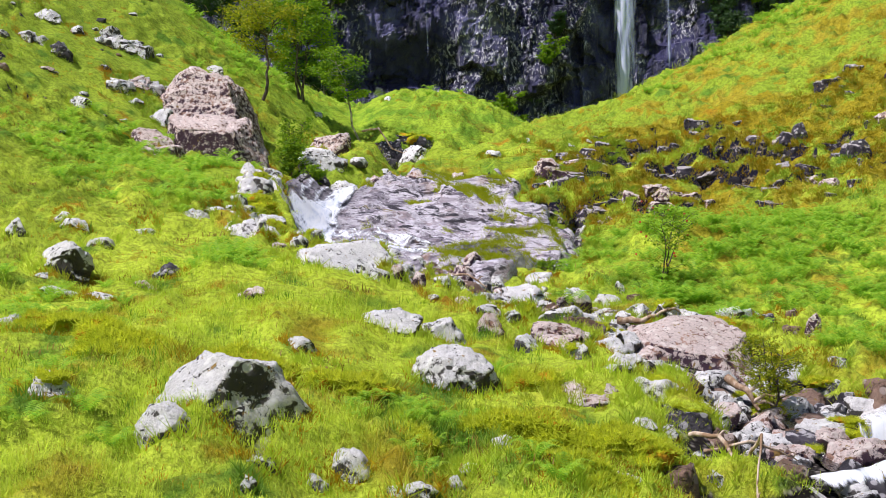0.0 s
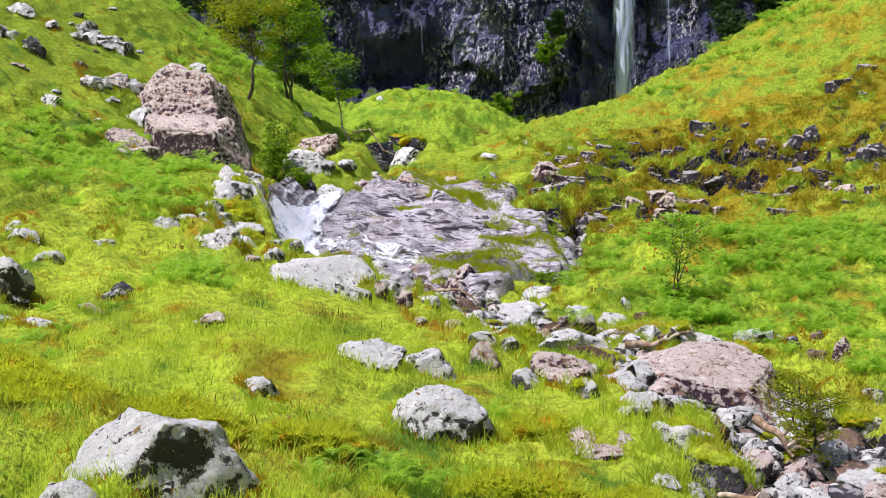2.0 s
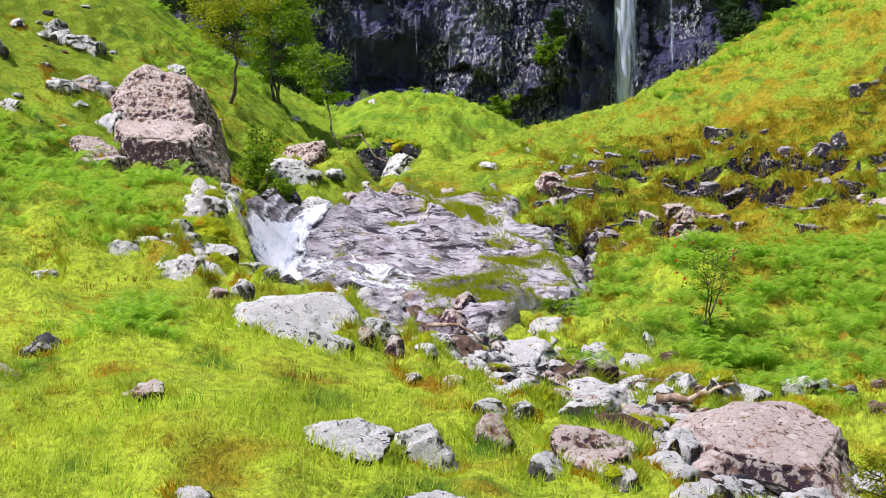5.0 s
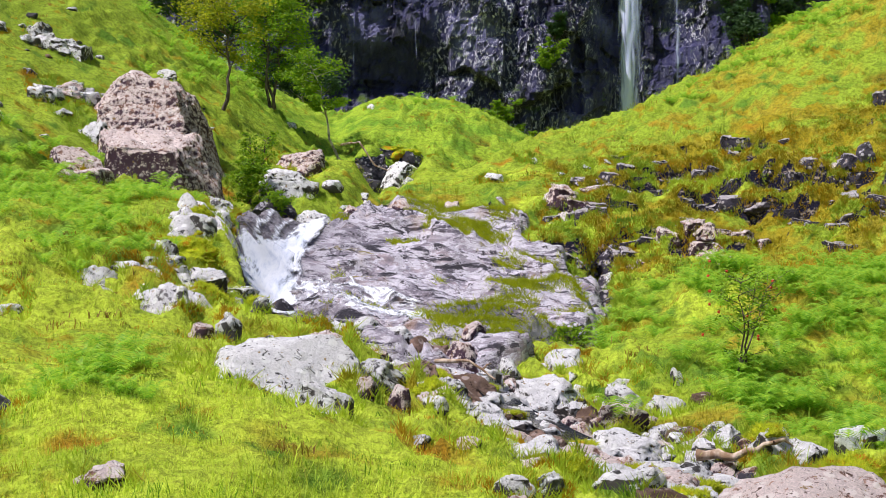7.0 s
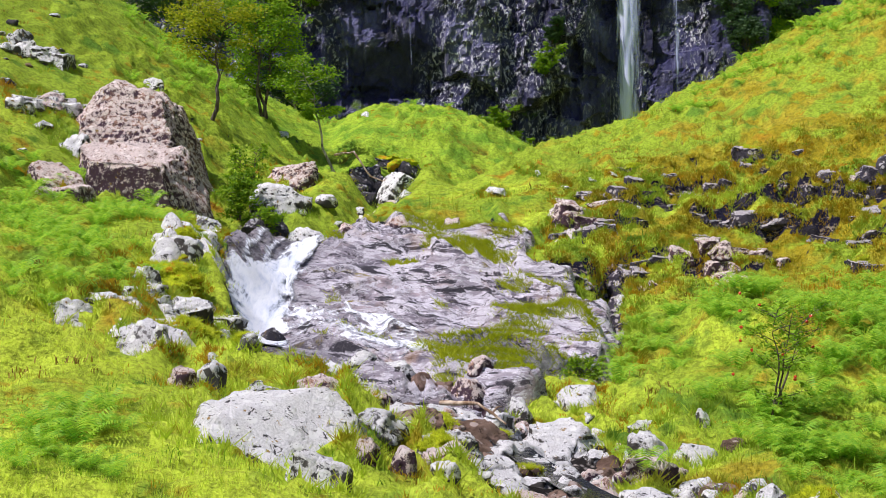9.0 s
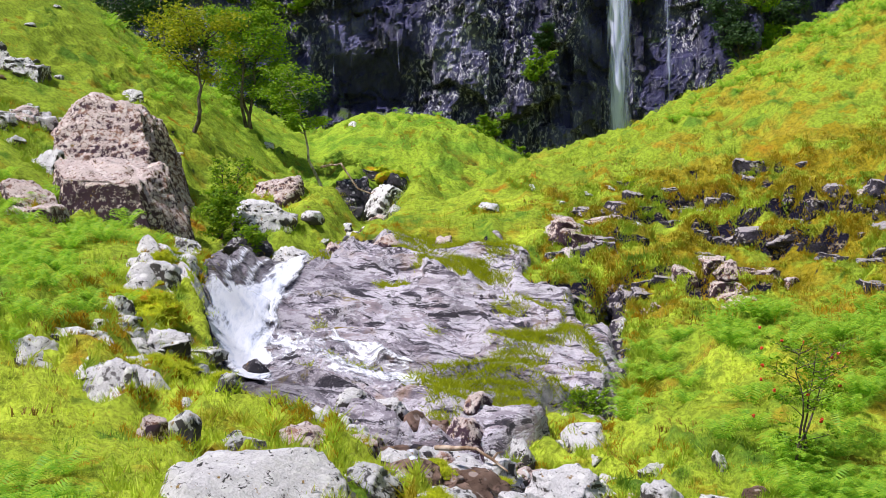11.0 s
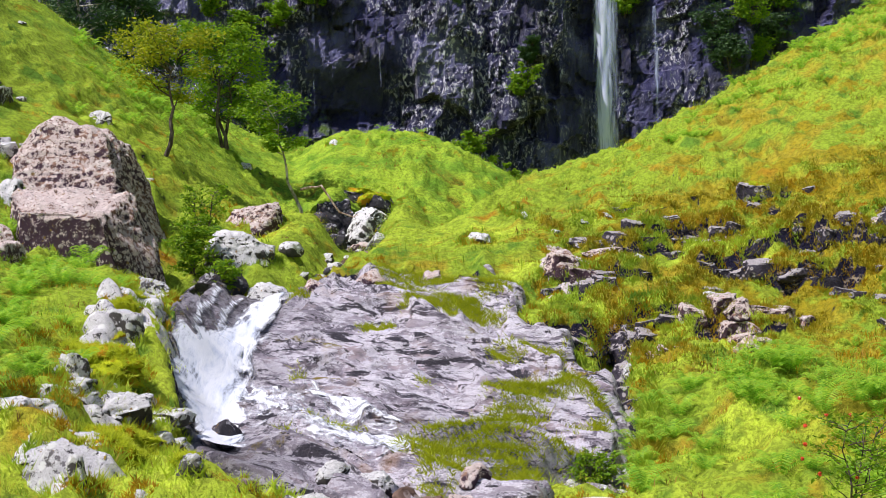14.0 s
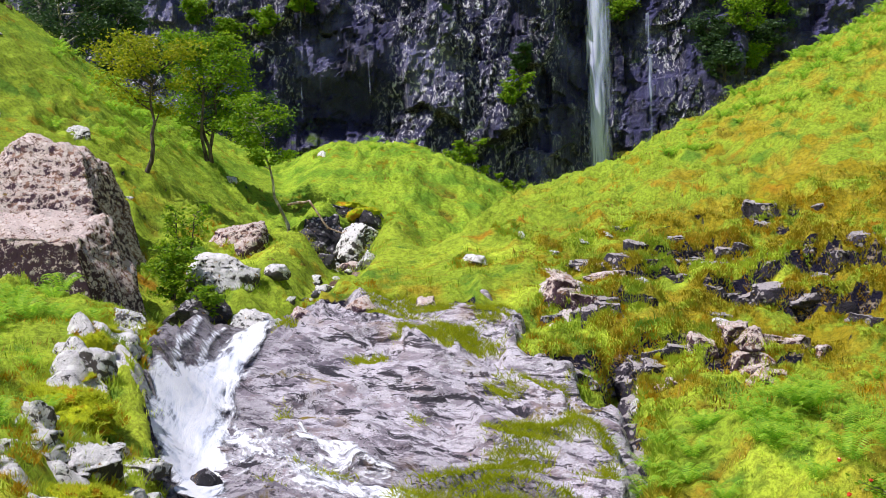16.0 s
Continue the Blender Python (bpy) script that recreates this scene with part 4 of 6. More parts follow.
rock("pale", 9.45, 58.01, 1.48, 1.17, 0.63, seed=101)
rock("pale", 6.85, 55.35, 1.46, 1.12, 0.40, seed=102)
rock("dark", -20.95, 64.58, 1.35, 1.07, 1.18, seed=103)
rock("pale", -20.15, 70.79, 1.48, 1.18, 1.29, seed=104)
rock("pale", -18.82, 70.56, 2.03, 1.61, 0.99, seed=105)
rock("pink", -17.59, 65.80, 2.44, 1.94, 0.97, seed=106)
rock("pale", -18.27, 59.28, 1.24, 0.99, 0.88, seed=107)
rock("pale", -16.70, 63.57, 0.89, 0.71, 0.49, seed=108)
rock("pale", -9.18, 41.10, 0.76, 0.61, 0.35, seed=109)
rock("pale", -9.18, 36.00, 0.75, 0.60, 0.26, seed=110)
rock("pale", -11.60, 35.96, 0.58, 0.47, 0.31, seed=111)
rock("pale", -10.51, 33.67, 0.78, 0.62, 0.36, seed=112)
rock("pale", -11.37, 31.38, 0.51, 0.41, 0.51, seed=113)
rock("pale", -9.20, 31.45, 0.80, 0.64, 0.29, seed=114)
rock("pale", -9.17, 27.05, 0.44, 0.35, 0.18, seed=115)
rock("dark", 17.28, 61.22, 0.85, 0.68, 1.12, seed=116)
rock("dark", 19.19, 57.62, 1.34, 1.06, 1.08, seed=117)
rock("pale", -23.00, 68.72, 1.60, 1.27, 1.02, seed=118)
rock("pale", -21.43, 68.81, 0.96, 0.76, 0.64, seed=119)
rock("pale", -14.91, 75.20, 1.31, 1.04, 1.00, seed=120)
rock("pale", -12.11, 71.04, 1.21, 0.96, 0.66, seed=121)
rock("pale", -10.63, 93.26, 1.04, 0.83, 0.47, seed=122)
rock("pale", -5.67, 103.86, 0.99, 0.79, 0.62, seed=123)
rock("pink", 16.33, 62.15, 0.72, 0.58, 0.48, seed=124)
rock("moss", 4.07, 31.01, 1.12, 0.89, 0.47, seed=125)
rock("moss", 2.4, 18.9, 1.7, 1.3, 0.85, seed=901)
rock("moss", 0.9, 19.6, 2.4, 1.7, 0.80, seed=902)
rock("moss", 1.5, 17.6, 2.0, 1.4, 0.85, seed=903)
rock("moss", -5.3, 19.6, 2.0, 1.2, 0.85, seed=904)
rock("moss", -1.8, 19.9, 1.5, 1.2, 0.70, seed=905)
rock("moss", -0.7, 17.9, 1.2, 1.0, 0.55, seed=906)
rock("moss", -3.3, 18.3, 1.7, 0.9, 0.75, seed=907)
rock("moss", 1.4, 22.3, 1.5, 1.1, 0.65, seed=908)
rock("moss", -7.6, 22.6, 1.6, 1.1, 0.60, seed=909)
rock("moss", 6.6, 31.6, 1.6, 1.2, 0.80, seed=910)
rock("moss", -8.3, 47.2, 2.2, 1.8, 0.90, seed=911)
rock("moss", -6.7, 43.0, 1.9, 1.5, 0.80, seed=912)
rock("moss", -6.3, 40.4, 1.8, 1.4, 0.80, seed=913)
rock("moss", 1.70, 28.59, 0.49, 0.39, 0.57, seed=126)
rock("moss", 7.55, 23.18, 0.86, 0.68, 0.64, seed=127)
rock("moss", 2.03, 17.12, 1.63, 1.27, 0.75, seed=128)
rock("moss", 2.20, 16.78, 0.93, 0.74, 0.32, seed=129)
rock("moss", -5.86, 16.39, 0.30, 0.24, 0.42, seed=130)
rock("moss", -2.94, 37.50, 0.30, 0.24, 0.32, seed=131)
rock("moss", -8.24, 50.63, 0.98, 0.78, 1.02, seed=132)
rock("moss", 7.08, 57.32, 2.65, 2.08, 1.39, seed=133)
rock("moss", 3.96, 55.70, 2.12, 1.67, 1.18, seed=134)
rock("pale", -7.84, 49.14, 1.04, 0.82, 1.04, seed=135)
rock("pale", -8.17, 45.66, 0.79, 0.63, 0.78, seed=136)
rock("pale", -6.82, 44.41, 1.62, 1.28, 0.90, seed=137)
rock("pale", -8.16, 43.37, 1.01, 0.80, 0.38, seed=138)
rock("pale", -5.98, 37.82, 0.38, 0.30, 0.66, seed=139)
rock("grey", -4.59, 39.93, 0.65, 0.52, 0.53, seed=140, mossy=True)
rock("grey", -3.80, 36.49, 1.11, 0.88, 0.44, seed=141)
rock("pink", -2.73, 36.67, 1.08, 0.86, 0.53, seed=142)
rock("grey", -2.58, 37.88, 0.88, 0.70, 0.52, seed=143)
rock("pink", -1.49, 41.77, 0.83, 0.66, 0.65, seed=144, mossy=True)
rock("grey", -1.61, 35.73, 1.16, 0.92, 0.44, seed=145)
rock("pink", -0.26, 40.83, 0.68, 0.54, 0.56, seed=146)
rock("pale", 0.88, 41.57, 0.51, 0.41, 0.61, seed=147)
rock("pale", 1.48, 40.97, 0.77, 0.61, 0.95, seed=148)
rock("pink", 1.17, 39.91, 0.59, 0.47, 0.34, seed=149)
rock("pale", 2.97, 41.10, 0.55, 0.44, 0.29, seed=150)
rock("pale", 4.29, 40.75, 1.13, 0.85, 0.29, seed=151)
rock("pale", 3.01, 39.52, 0.47, 0.38, 0.22, seed=152)
rock("pale", 5.48, 40.35, 0.41, 0.33, 0.66, seed=153)
rock("grey", -2.25, 33.28, 0.48, 0.38, 0.31, seed=154)
rock("grey", -3.61, 35.13, 0.91, 0.72, 0.43, seed=155, mossy=True)
rock("pale", -0.88, 41.50, 0.48, 0.38, 0.38, seed=156)
rock("brown", -3.50, 39.44, 0.38, 0.31, 0.25, seed=157)
rock("brown", -2.52, 35.27, 0.86, 0.68, 0.49, seed=158)
rock("grey", -1.55, 35.07, 1.04, 0.83, 0.44, seed=159)
rock("brown", -0.22, 37.80, 0.89, 0.71, 0.49, seed=160, mossy=True)
rock("pink", -1.58, 31.53, 0.54, 0.43, 0.41, seed=161)
rock("pink", -0.97, 31.94, 0.46, 0.37, 0.55, seed=162)
rock("pink", 0.12, 29.74, 0.57, 0.45, 0.25, seed=163)
rock("pale", 1.82, 34.61, 0.63, 0.50, 0.36, seed=164)
rock("pale", 4.29, 35.51, 0.87, 0.69, 0.45, seed=165)
rock("grey", 5.08, 34.42, 0.57, 0.45, 0.30, seed=166)
rock("ledge", 5.47, 58.26, 1.10, 0.87, 0.77, seed=167)
rock("ledge", 13.47, 62.07, 0.71, 0.57, 0.33, seed=168)
rock("pale", 10.91, 63.04, 0.73, 0.58, 0.47, seed=169)
rock("dark", 8.03, 63.46, 0.50, 0.40, 0.36, seed=170)
rock("ledge", 6.24, 56.56, 1.49, 1.18, 0.57, seed=172)
rock("pink", 9.42, 55.71, 1.21, 0.96, 0.68, seed=173)
rock("ledge", 10.69, 55.52, 0.66, 0.53, 0.51, seed=174)
rock("pink", 9.58, 54.51, 1.19, 0.94, 0.75, seed=175)
rock("ledge", 8.57, 56.05, 0.62, 0.49, 0.45, seed=176)
rock("pink", 11.59, 55.75, 0.87, 0.69, 0.51, seed=177)
rock("pink", 2.18, 26.24, 1.39, 1.09, 0.61, seed=183)
rock("pale", -0.27, 24.71, 1.02, 0.80, 0.72, seed=184)
rock("pink", 0.72, 26.19, 0.67, 0.53, 0.52, seed=185)
rock("pale", 4.14, 31.10, 0.89, 0.70, 0.38, seed=186)
rock("grey", 1.45, 24.98, 0.63, 0.50, 0.57, seed=187)
rock("pale", 3.23, 23.96, 0.64, 0.51, 0.35, seed=188)
rock("pale", 5.10, 26.97, 0.69, 0.55, 0.24, seed=189)
rock("pale", 8.23, 29.92, 0.96, 0.76, 0.46, seed=190)


def outcrop(kind, line, h, seed, wide=0.9):
    """Bedrock that breaks through along a line: a row of angular blocks, set back into the bank."""
    r = random.Random(seed)
    words = {"ledge": "dark broken ledge of bedrock topped with pale lichen", "pale": "pale broken ledge of bedrock along the bank", "pink": "pinkish broken bedrock between grass ledges"}
    x0, y0 = line[0]
    z0 = ground_at(x0, y0)
    top = tagged(new("rock_outcrop", None), words[kind], "rock outcrop", group="ledges of the banks")
    top.location = (x0, y0, z0)
    for (ax, ay), (bx, by) in zip(line, line[1:]):
        n = max(2, round(math.hypot(bx - ax, by - ay) / (0.60 * wide)))
        for k in range(n):
            t = (k + r.uniform(0.1, 0.9)) / n
            w, hh = wide * r.uniform(0.7, 1.6), h * r.uniform(0.5, 1.15)
            d = max(w * 0.7, 1.9 * hh)
            x, y = ax + (bx - ax) * t, ay + (by - ay) * t + r.uniform(-0.25, 0.25) * wide + 0.42 * d
            z = min(ground_at(x, y - 0.42 * d) + 0.05 * hh, ground_at(x, y) - 0.45 * hh)
            faces = [(r.uniform(-0.3, 0.3), r.uniform(-0.3, 0.0), 1, r.uniform(0.5, 0.65)), (r.uniform(-0.45, 0.45), -1, r.uniform(-0.15, 0.2), r.uniform(0.52, 0.7)),
                     (1, r.uniform(-0.6, 0.2), r.uniform(-0.1, 0.4), r.uniform(0.55, 0.8)), (-1, r.uniform(-0.6, 0.2), r.uniform(-0.1, 0.4), r.uniform(0.55, 0.8))]
            ob = part("block", rock_mesh(w, d, hh, seed * 31 + k, ROCKS[kind], 4 if kind == "ledge" else 3, 1.0, False, faces, 0.6), top)
            ob.matrix_basis = pose(x - x0, y - y0, z - z0, r.uniform(-4, 10), r.uniform(-6, 6), r.uniform(-18, 18))
            SPOTS.append((x, y, w, d * 0.8))
    return top


outcrop("ledge", [(5.25, 56.03), (7.09, 55.31)], 0.65, seed=701, wide=0.98)
outcrop("ledge", [(4.86, 58.19), (5.94, 58.31)], 0.60, seed=702, wide=0.89)
outcrop("pink", [(8.82, 55.91), (10.11, 53.99)], 0.64, seed=704, wide=0.96)
outcrop("pink", [(3.85, 59.27), (5.58, 58.79)], 0.75, seed=705, wide=1.13)
outcrop("pink", [(5.54, 54.95), (7.47, 54.23)], 0.38, seed=706, wide=0.57)
outcrop("pale", [(-8.21, 53.63), (-7.60, 49.79)], 0.40, seed=707, wide=1.00)
outcrop("pale", [(-8.02, 43.73), (-7.49, 44.45), (-7.18, 43.67), (-6.28, 46.01)], 0.36, seed=708, wide=0.92)
outcrop("pale", [(-6.04, 37.55), (-6.73, 40.79), (-5.84, 45.11)], 0.30, seed=709, wide=0.63)
outcrop("pale", [(-8.37, 41.34), (-7.73, 43.14), (-6.77, 46.14)], 0.34, seed=710, wide=0.79)
outcrop("ledge", [(16.49, 61.44), (17.72, 60.30)], 0.79, seed=711, wide=1.19)
outcrop("ledge", [(18.44, 58.20), (19.42, 55.62)], 0.90, seed=712, wide=1.20)
outcrop("pale", [(-23.21, 64.38), (-20.81, 64.38)], 0.78, seed=713, wide=1.17)
outcrop("pale", [(-20.52, 69.54), (-18.03, 70.56)], 0.98, seed=714, wide=1.20)
outcrop("pale", [(-18.24, 63.78), (-16.44, 66.12)], 0.72, seed=715, wide=1.09)
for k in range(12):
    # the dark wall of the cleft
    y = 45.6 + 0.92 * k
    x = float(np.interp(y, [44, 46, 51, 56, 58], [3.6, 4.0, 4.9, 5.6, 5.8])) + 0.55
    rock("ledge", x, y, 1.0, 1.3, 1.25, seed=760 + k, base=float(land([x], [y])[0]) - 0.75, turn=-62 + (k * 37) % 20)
outcrop("pale", [(2.26, 42.28), (3.13, 42.22)], 0.59, seed=717, wide=0.88)
outcrop("pale", [(-18.06, 64.17), (-16.99, 66.39), (-15.77, 66.87)], 0.63, seed=718, wide=0.95)
outcrop("pink", [(-14.30, 56.13), (-12.70, 55.41)], 0.99, seed=719, wide=1.20)

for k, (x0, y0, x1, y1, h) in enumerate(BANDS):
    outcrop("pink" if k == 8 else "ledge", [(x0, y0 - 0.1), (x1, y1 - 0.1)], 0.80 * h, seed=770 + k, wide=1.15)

# dark blocks that stand out under the brinks of the right bank
bx, by = rng.uniform(4, 24, 9000), rng.uniform(53, 68, 9000)
brink = (ground(bx, by) - ground(bx, by - 0.45) > 0.30) & (slab_inside(bx, by) < -0.3)
set_out = 0
for x, y in zip(bx[brink].tolist(), by[brink].tolist()):
    if set_out < 26 and all(math.hypot(x - a, y - c) > 0.35 + 0.45 * w for a, c, w, d in SPOTS):
        w = 0.4 + 0.8 * float(lattice(np.array(x), np.array(y), 5))
        rock(("ledge", "ledge", "ledge", "ledge", "pink")[set_out % 5], x, y + 0.25 * w, w * 1.7, w * 1.3, w * 1.05, seed=7000 + set_out, mossy=set_out % 2 == 0, turn=(set_out * 53) % 24 - 12)
        set_out += 1


def litter(name, places, seed, label):
    """Small stones too many to tell apart, joined by the kind of rock."""
    by_kind = {}
    for k, (x, y, w, flat) in enumerate(places):
        by_kind.setdefault(("pale", "grey", "pale", "pink", "brown", "dark", "pale", "grey")[k % 8], []).append((x, y, w, flat, seed + k))
    for kind, some in by_kind.items():
        bm = bmesh.new()
        for x, y, w, flat, s in some:
            me = rock_mesh(w, w * 0.85, w * flat, s, ROCKS[kind], 3 if w > 0.35 else 2)
            me.transform(pose(x, y, ground_at(x, y) - 0.1 * w * flat, 0, 0, (s * 37) % 60 - 30))
            bm.from_mesh(me)
            bpy.data.meshes.remove(me)
        me = bpy.data.meshes.new(name)
        bm.to_mesh(me)
        bm.free()
        me.polygons.foreach_set("use_smooth", [True] * len(me.polygons))
        me.materials.append(ROCKS[kind])
        tagged(new(name, me), label, "stones", kind="stuff")


gully_y = rng.uniform(60, 88, 90)
gully_x = np.interp(gully_y, GULLY_Y, GULLY_X) + rng.normal(0, 0.7, 90)
litter("gully_stones", list(zip(gully_x.tolist(), gully_y.tolist(), rng.uniform(0.3, 1.0, 90).tolist(), rng.uniform(0.4, 0.65, 90).tolist())), 3000, "wet stones heaped in the gully above the slab")
hill_y = rng.uniform(48, 100, 80)
hill_x = -0.16 * hill_y - 4.5 - rng.uniform(0, 0.16, 80) * hill_y
litter("hill_stones", list(zip(hill_x.tolist(), hill_y.tolist(), rng.uniform(0.25, 0.8, 80).tolist(), rng.uniform(0.3, 0.5, 80).tolist())), 3100, "pale stones scattered over the grassy hillside")
# larger boulders packed into the bed below the slab
packed = 0
while packed < 190:
    y = float(rng.uniform(22, 43))
    x = float(np.interp(y, STREAM_Y, STREAM_X) + rng.normal(0, 1.8))
    if channel(np.array([x]), np.array([y]))[0] < 0.08 or any(math.hypot(x - a, y - c) < 0.33 * w + 0.25 for a, c, w, d in SPOTS):
        continue
    w = float(rng.uniform(0.45, 1.25))
    rock(str(rng.choice(["pale", "pale", "pale", "pale", "grey", "pink", "pink", "brown"])), x, y, w, w * 0.8, w * float(rng.uniform(0.4, 0.65)), seed=5000 + packed, mossy=packed % 9 == 0)
    packed += 1
bed_y = rng.uniform(15, 43, 420)
bed_x = np.interp(bed_y, STREAM_Y, STREAM_X) + rng.normal(0, 1.6, 420)
inside = channel(bed_x, bed_y) > 0.15
bed_w = rng.uniform(0.14, 0.42, 420) * rng.choice([1, 1, 1.6], 420)
litter("stream_stones", list(zip(bed_x[inside].tolist(), bed_y[inside].tolist(), bed_w[inside].tolist(), rng.uniform(0.45, 0.75, 420)[inside].tolist())), 2000, "loose pale and brown stones filling the stream bed")


# ---- water ----
def ribbon(name, line, widths, material, surface, lift, label, category, across=14, along=60, parent=None):
    """Water that runs down a line of (x, y), spread to its widths, on a surface."""
    line = np.array(line, float)
    k = np.linspace(0, len(line) - 1, along)
    px, py, w = (np.interp(k, np.arange(len(line)), c) for c in (line[:, 0], line[:, 1], np.array(widths, float)))
    tx, ty = np.gradient(px), np.gradient(py)
    ln = np.hypot(tx, ty) + 1e-9
    u = np.linspace(-1, 1, across)
    X = px[:, None] + (ty / ln * w / 2)[:, None] * u + w[:, None] * 0.40 * fbm(k[:, None] * 1.3 + u * 0, u * 1.5 + k[:, None] * 0, 61)
    Y = py[:, None] - (tx / ln * w / 2)[:, None] * u
    Z = surface(X, Y).reshape(X.shape) + lift * (1.2 - u**2) + 0.05 * min(1.0, lift * 8) * fbm(X * 2.5, Y * 2.5, 62, 2)
    me = mesh_of(name, np.stack([X, Y, Z], -1).reshape(-1, 3), grid_faces(along, across), material)
    cov = (1 - np.abs(u) ** 1.3)[None, :] * (smooth(k, 0, 0.25) * (1 - 0.7 * smooth(k, len(line) - 1.6, len(line) - 1)))[:, None]
    a = me.attributes.new("cover", "FLOAT", "POINT")
    a.data.foreach_set("value", cov.ravel().astype(np.float32))
    ob = new(name, me)
    return tagged(ob, label, category, kind="structure")


def slab_top(x, y):
    """The slab smoothed under the water, so that it never shows through in spikes."""
    return slab_base(x, y) + 0.16


def slab_skin(x, y):
    """Just over the rock itself, for thin sheets of water."""
    x, y = np.ravel(x), np.ravel(y)
    z = sum(slab_z(x + dx, y + dy) for dx in (-0.22, 0.0, 0.22) for dy in (-0.22, 0.0, 0.22)) / 9
    return np.maximum(z, slab_z(x, y)) + 0.035


ribbon("cascade", [(-4.9, 60.2), (-5.1, 58.0), (-5.4, 55.6), (-5.6, 53.6), (-5.9, 51.4)], [0.8, 1.15, 1.5, 1.9, 2.6], FOAM, slab_top, 0.14, "white cascade shooting down the rock slab", "cascade")
ribbon("cascade", [(-5.7, 53.6), (-5.9, 51.8), (-5.9, 50.0), (-5.5, 48.4), (-5.0, 46.8), (-4.6, 45.4)], [1.5, 3.0, 3.6, 2.6, 1.7, 1.1], FOAM, slab_top, 0.16, "broad white foaming water below the chute", "cascade")
ribbon("cascade", [(-6.7, 58.0), (-6.8, 55.0), (-6.7, 52.8), (-6.2, 51.4)], [0.6, 0.6, 0.5, 0.7], FILM, slab_skin, 0.03, "thin strands of white water on dark rock", "cascade")
ribbon("cascade", [(-6.0, 58.6), (-6.3, 56.0), (-6.2, 53.4), (-6.0, 51.8)], [0.4, 0.5, 0.45, 0.6], FILM, slab_skin, 0.03, "thin strands of white water on dark rock", "cascade")
ribbon("cascade", [(-5.0, 50.6), (-4.1, 49.2), (-3.2, 48.0), (-2.2, 46.8), (-1.2, 46.0), (-0.4, 44.6)], [1.6, 3.0, 3.8, 3.8, 3.2, 2.0], FILM, slab_skin, 0.03, "thin white water spread over the slab", "cascade", 44, 150)
ribbon("cascade", [(-3.6, 50.4), (-2.4, 49.4), (-1.4, 48.2), (-0.6, 47.0)], [1.0, 1.8, 2.0, 1.4], FILM, slab_skin, 0.03, "thin white water spread over the slab", "cascade", 30, 110)


def bed_top(x, y):
    return land(x, y) - 0.42 + 0.05 * fbm(np.ravel(x) * 2, np.ravel(y) * 2, 63)


ribbon("stream", list(zip(STREAM_X[:9] + [0.9, 1.0, 1.0, 1.0, 0.9, 0.6, 0.2, 0.0, 0.0], STREAM_Y[:9])), [2.6, 2.8, 2.8, 2.6, 2.2, 1.6, 1.2, 0.9, 0.5], WATER, bed_top, -0.06, "dark stream water between boulders", "stream", 12, 220)
ribbon("cascade", [(7.9, 21.6), (7.3, 20.6), (6.7, 20.0), (6.1, 19.6), (5.6, 19.4)], [0.4, 0.7, 1.1, 1.1, 0.9], RAPIDS, bed_top, 0.22, "white water tumbling into the lower pool", "cascade")
def lower_step(x, y):
    """The lip of rock from which the stream drops into the near pool."""
    y = np.ravel(y)
    return 0.55 + 1.15 * smooth(y - 0.35 * (np.ravel(x) - 8.0), 21.7, 22.5) + 0.10 * np.clip(y - 22.5, 0, 9)


ribbon("cascade", [(9.6, 25.2), (8.9, 23.9), (8.3, 22.7), (8.0, 22.1), (7.7, 21.6), (7.2, 21.0)], [0.7, 1.0, 1.4, 1.6, 1.8, 1.6], FOAM, lower_step, 0.10, "white water dropping over a lip of rock", "cascade", 20, 80)
rock("dark", 7.5, 23.5, 0.9, 0.8, 0.55, seed=741, mossy=True)
rock("dark", 9.6, 23.2, 0.9, 0.9, 0.7, seed=742)
rock("brown", 9.0, 25.6, 1.2, 1.0, 1.1, seed=743)
rock("dark", 6.5, 22.6, 0.9, 0.8, 0.6, seed=744)
ribbon("cascade", [(-0.9, 40.6), (-0.8, 38.8), (-0.9, 37.2), (-0.6, 36.0)], [0.3, 0.35, 0.4, 0.4], FOAM, bed_top, 0.12, "small white spill between the boulders", "cascade")


def fall(name, x, top, foot, w0, w1, material, label, lean=0.0, ahead=0.5):
    """Water that drops down the cliff in a loose, wavering curtain."""
    rows, cols = 90, 15
    t, u = np.linspace(0, 1, rows)[:, None], np.linspace(-1, 1, cols)[None, :]
    w = w0 + (w1 - w0) * t
    X = x + lean * t + u * w / 2 + 0.12 * fbm(t * 7 + u * 0, u * 2 + t * 0, 71)
    Z = top + (foot - top) * t + u * 0
    yy = np.array([cliff_y(np.array([x + dx]), np.array([z]))[0] for dx in (-0.8, 0.0, 0.8) for z in np.linspace(foot, top, 12)])
    Y = yy.min() - ahead + 0.3 * t + 0.35 * u**2 + 0.3 * fbm(u * 3 + t * 0, t * 14, 72)
    me = mesh_of(name, np.stack([X, Y + X * 0, Z], -1).reshape(-1, 3), grid_faces(rows, cols), material)
    a = me.attributes.new("cover", "FLOAT", "POINT")
    a.data.foreach_set("value", ((1 - np.abs(u) ** 1.3) * (1.05 - 0.35 * t)).ravel().astype(np.float32))
    return tagged(new(name, me), label, "waterfall", kind="structure")


fall("waterfall", 19.3, 50, 17.0, 2.5, 2.2, FALL, "tall white waterfall dropping down a dark cliff", 0.0)
fall("waterfall", 19.9, 46, 18, 3.4, 4.4, SPRAY, "veil of spray beside the main waterfall", 0.3)
fall("waterfall", 24.0, 34, 20, 0.8, 3.2, SPRAY, "faint side fall breaking into mist", 0.4)
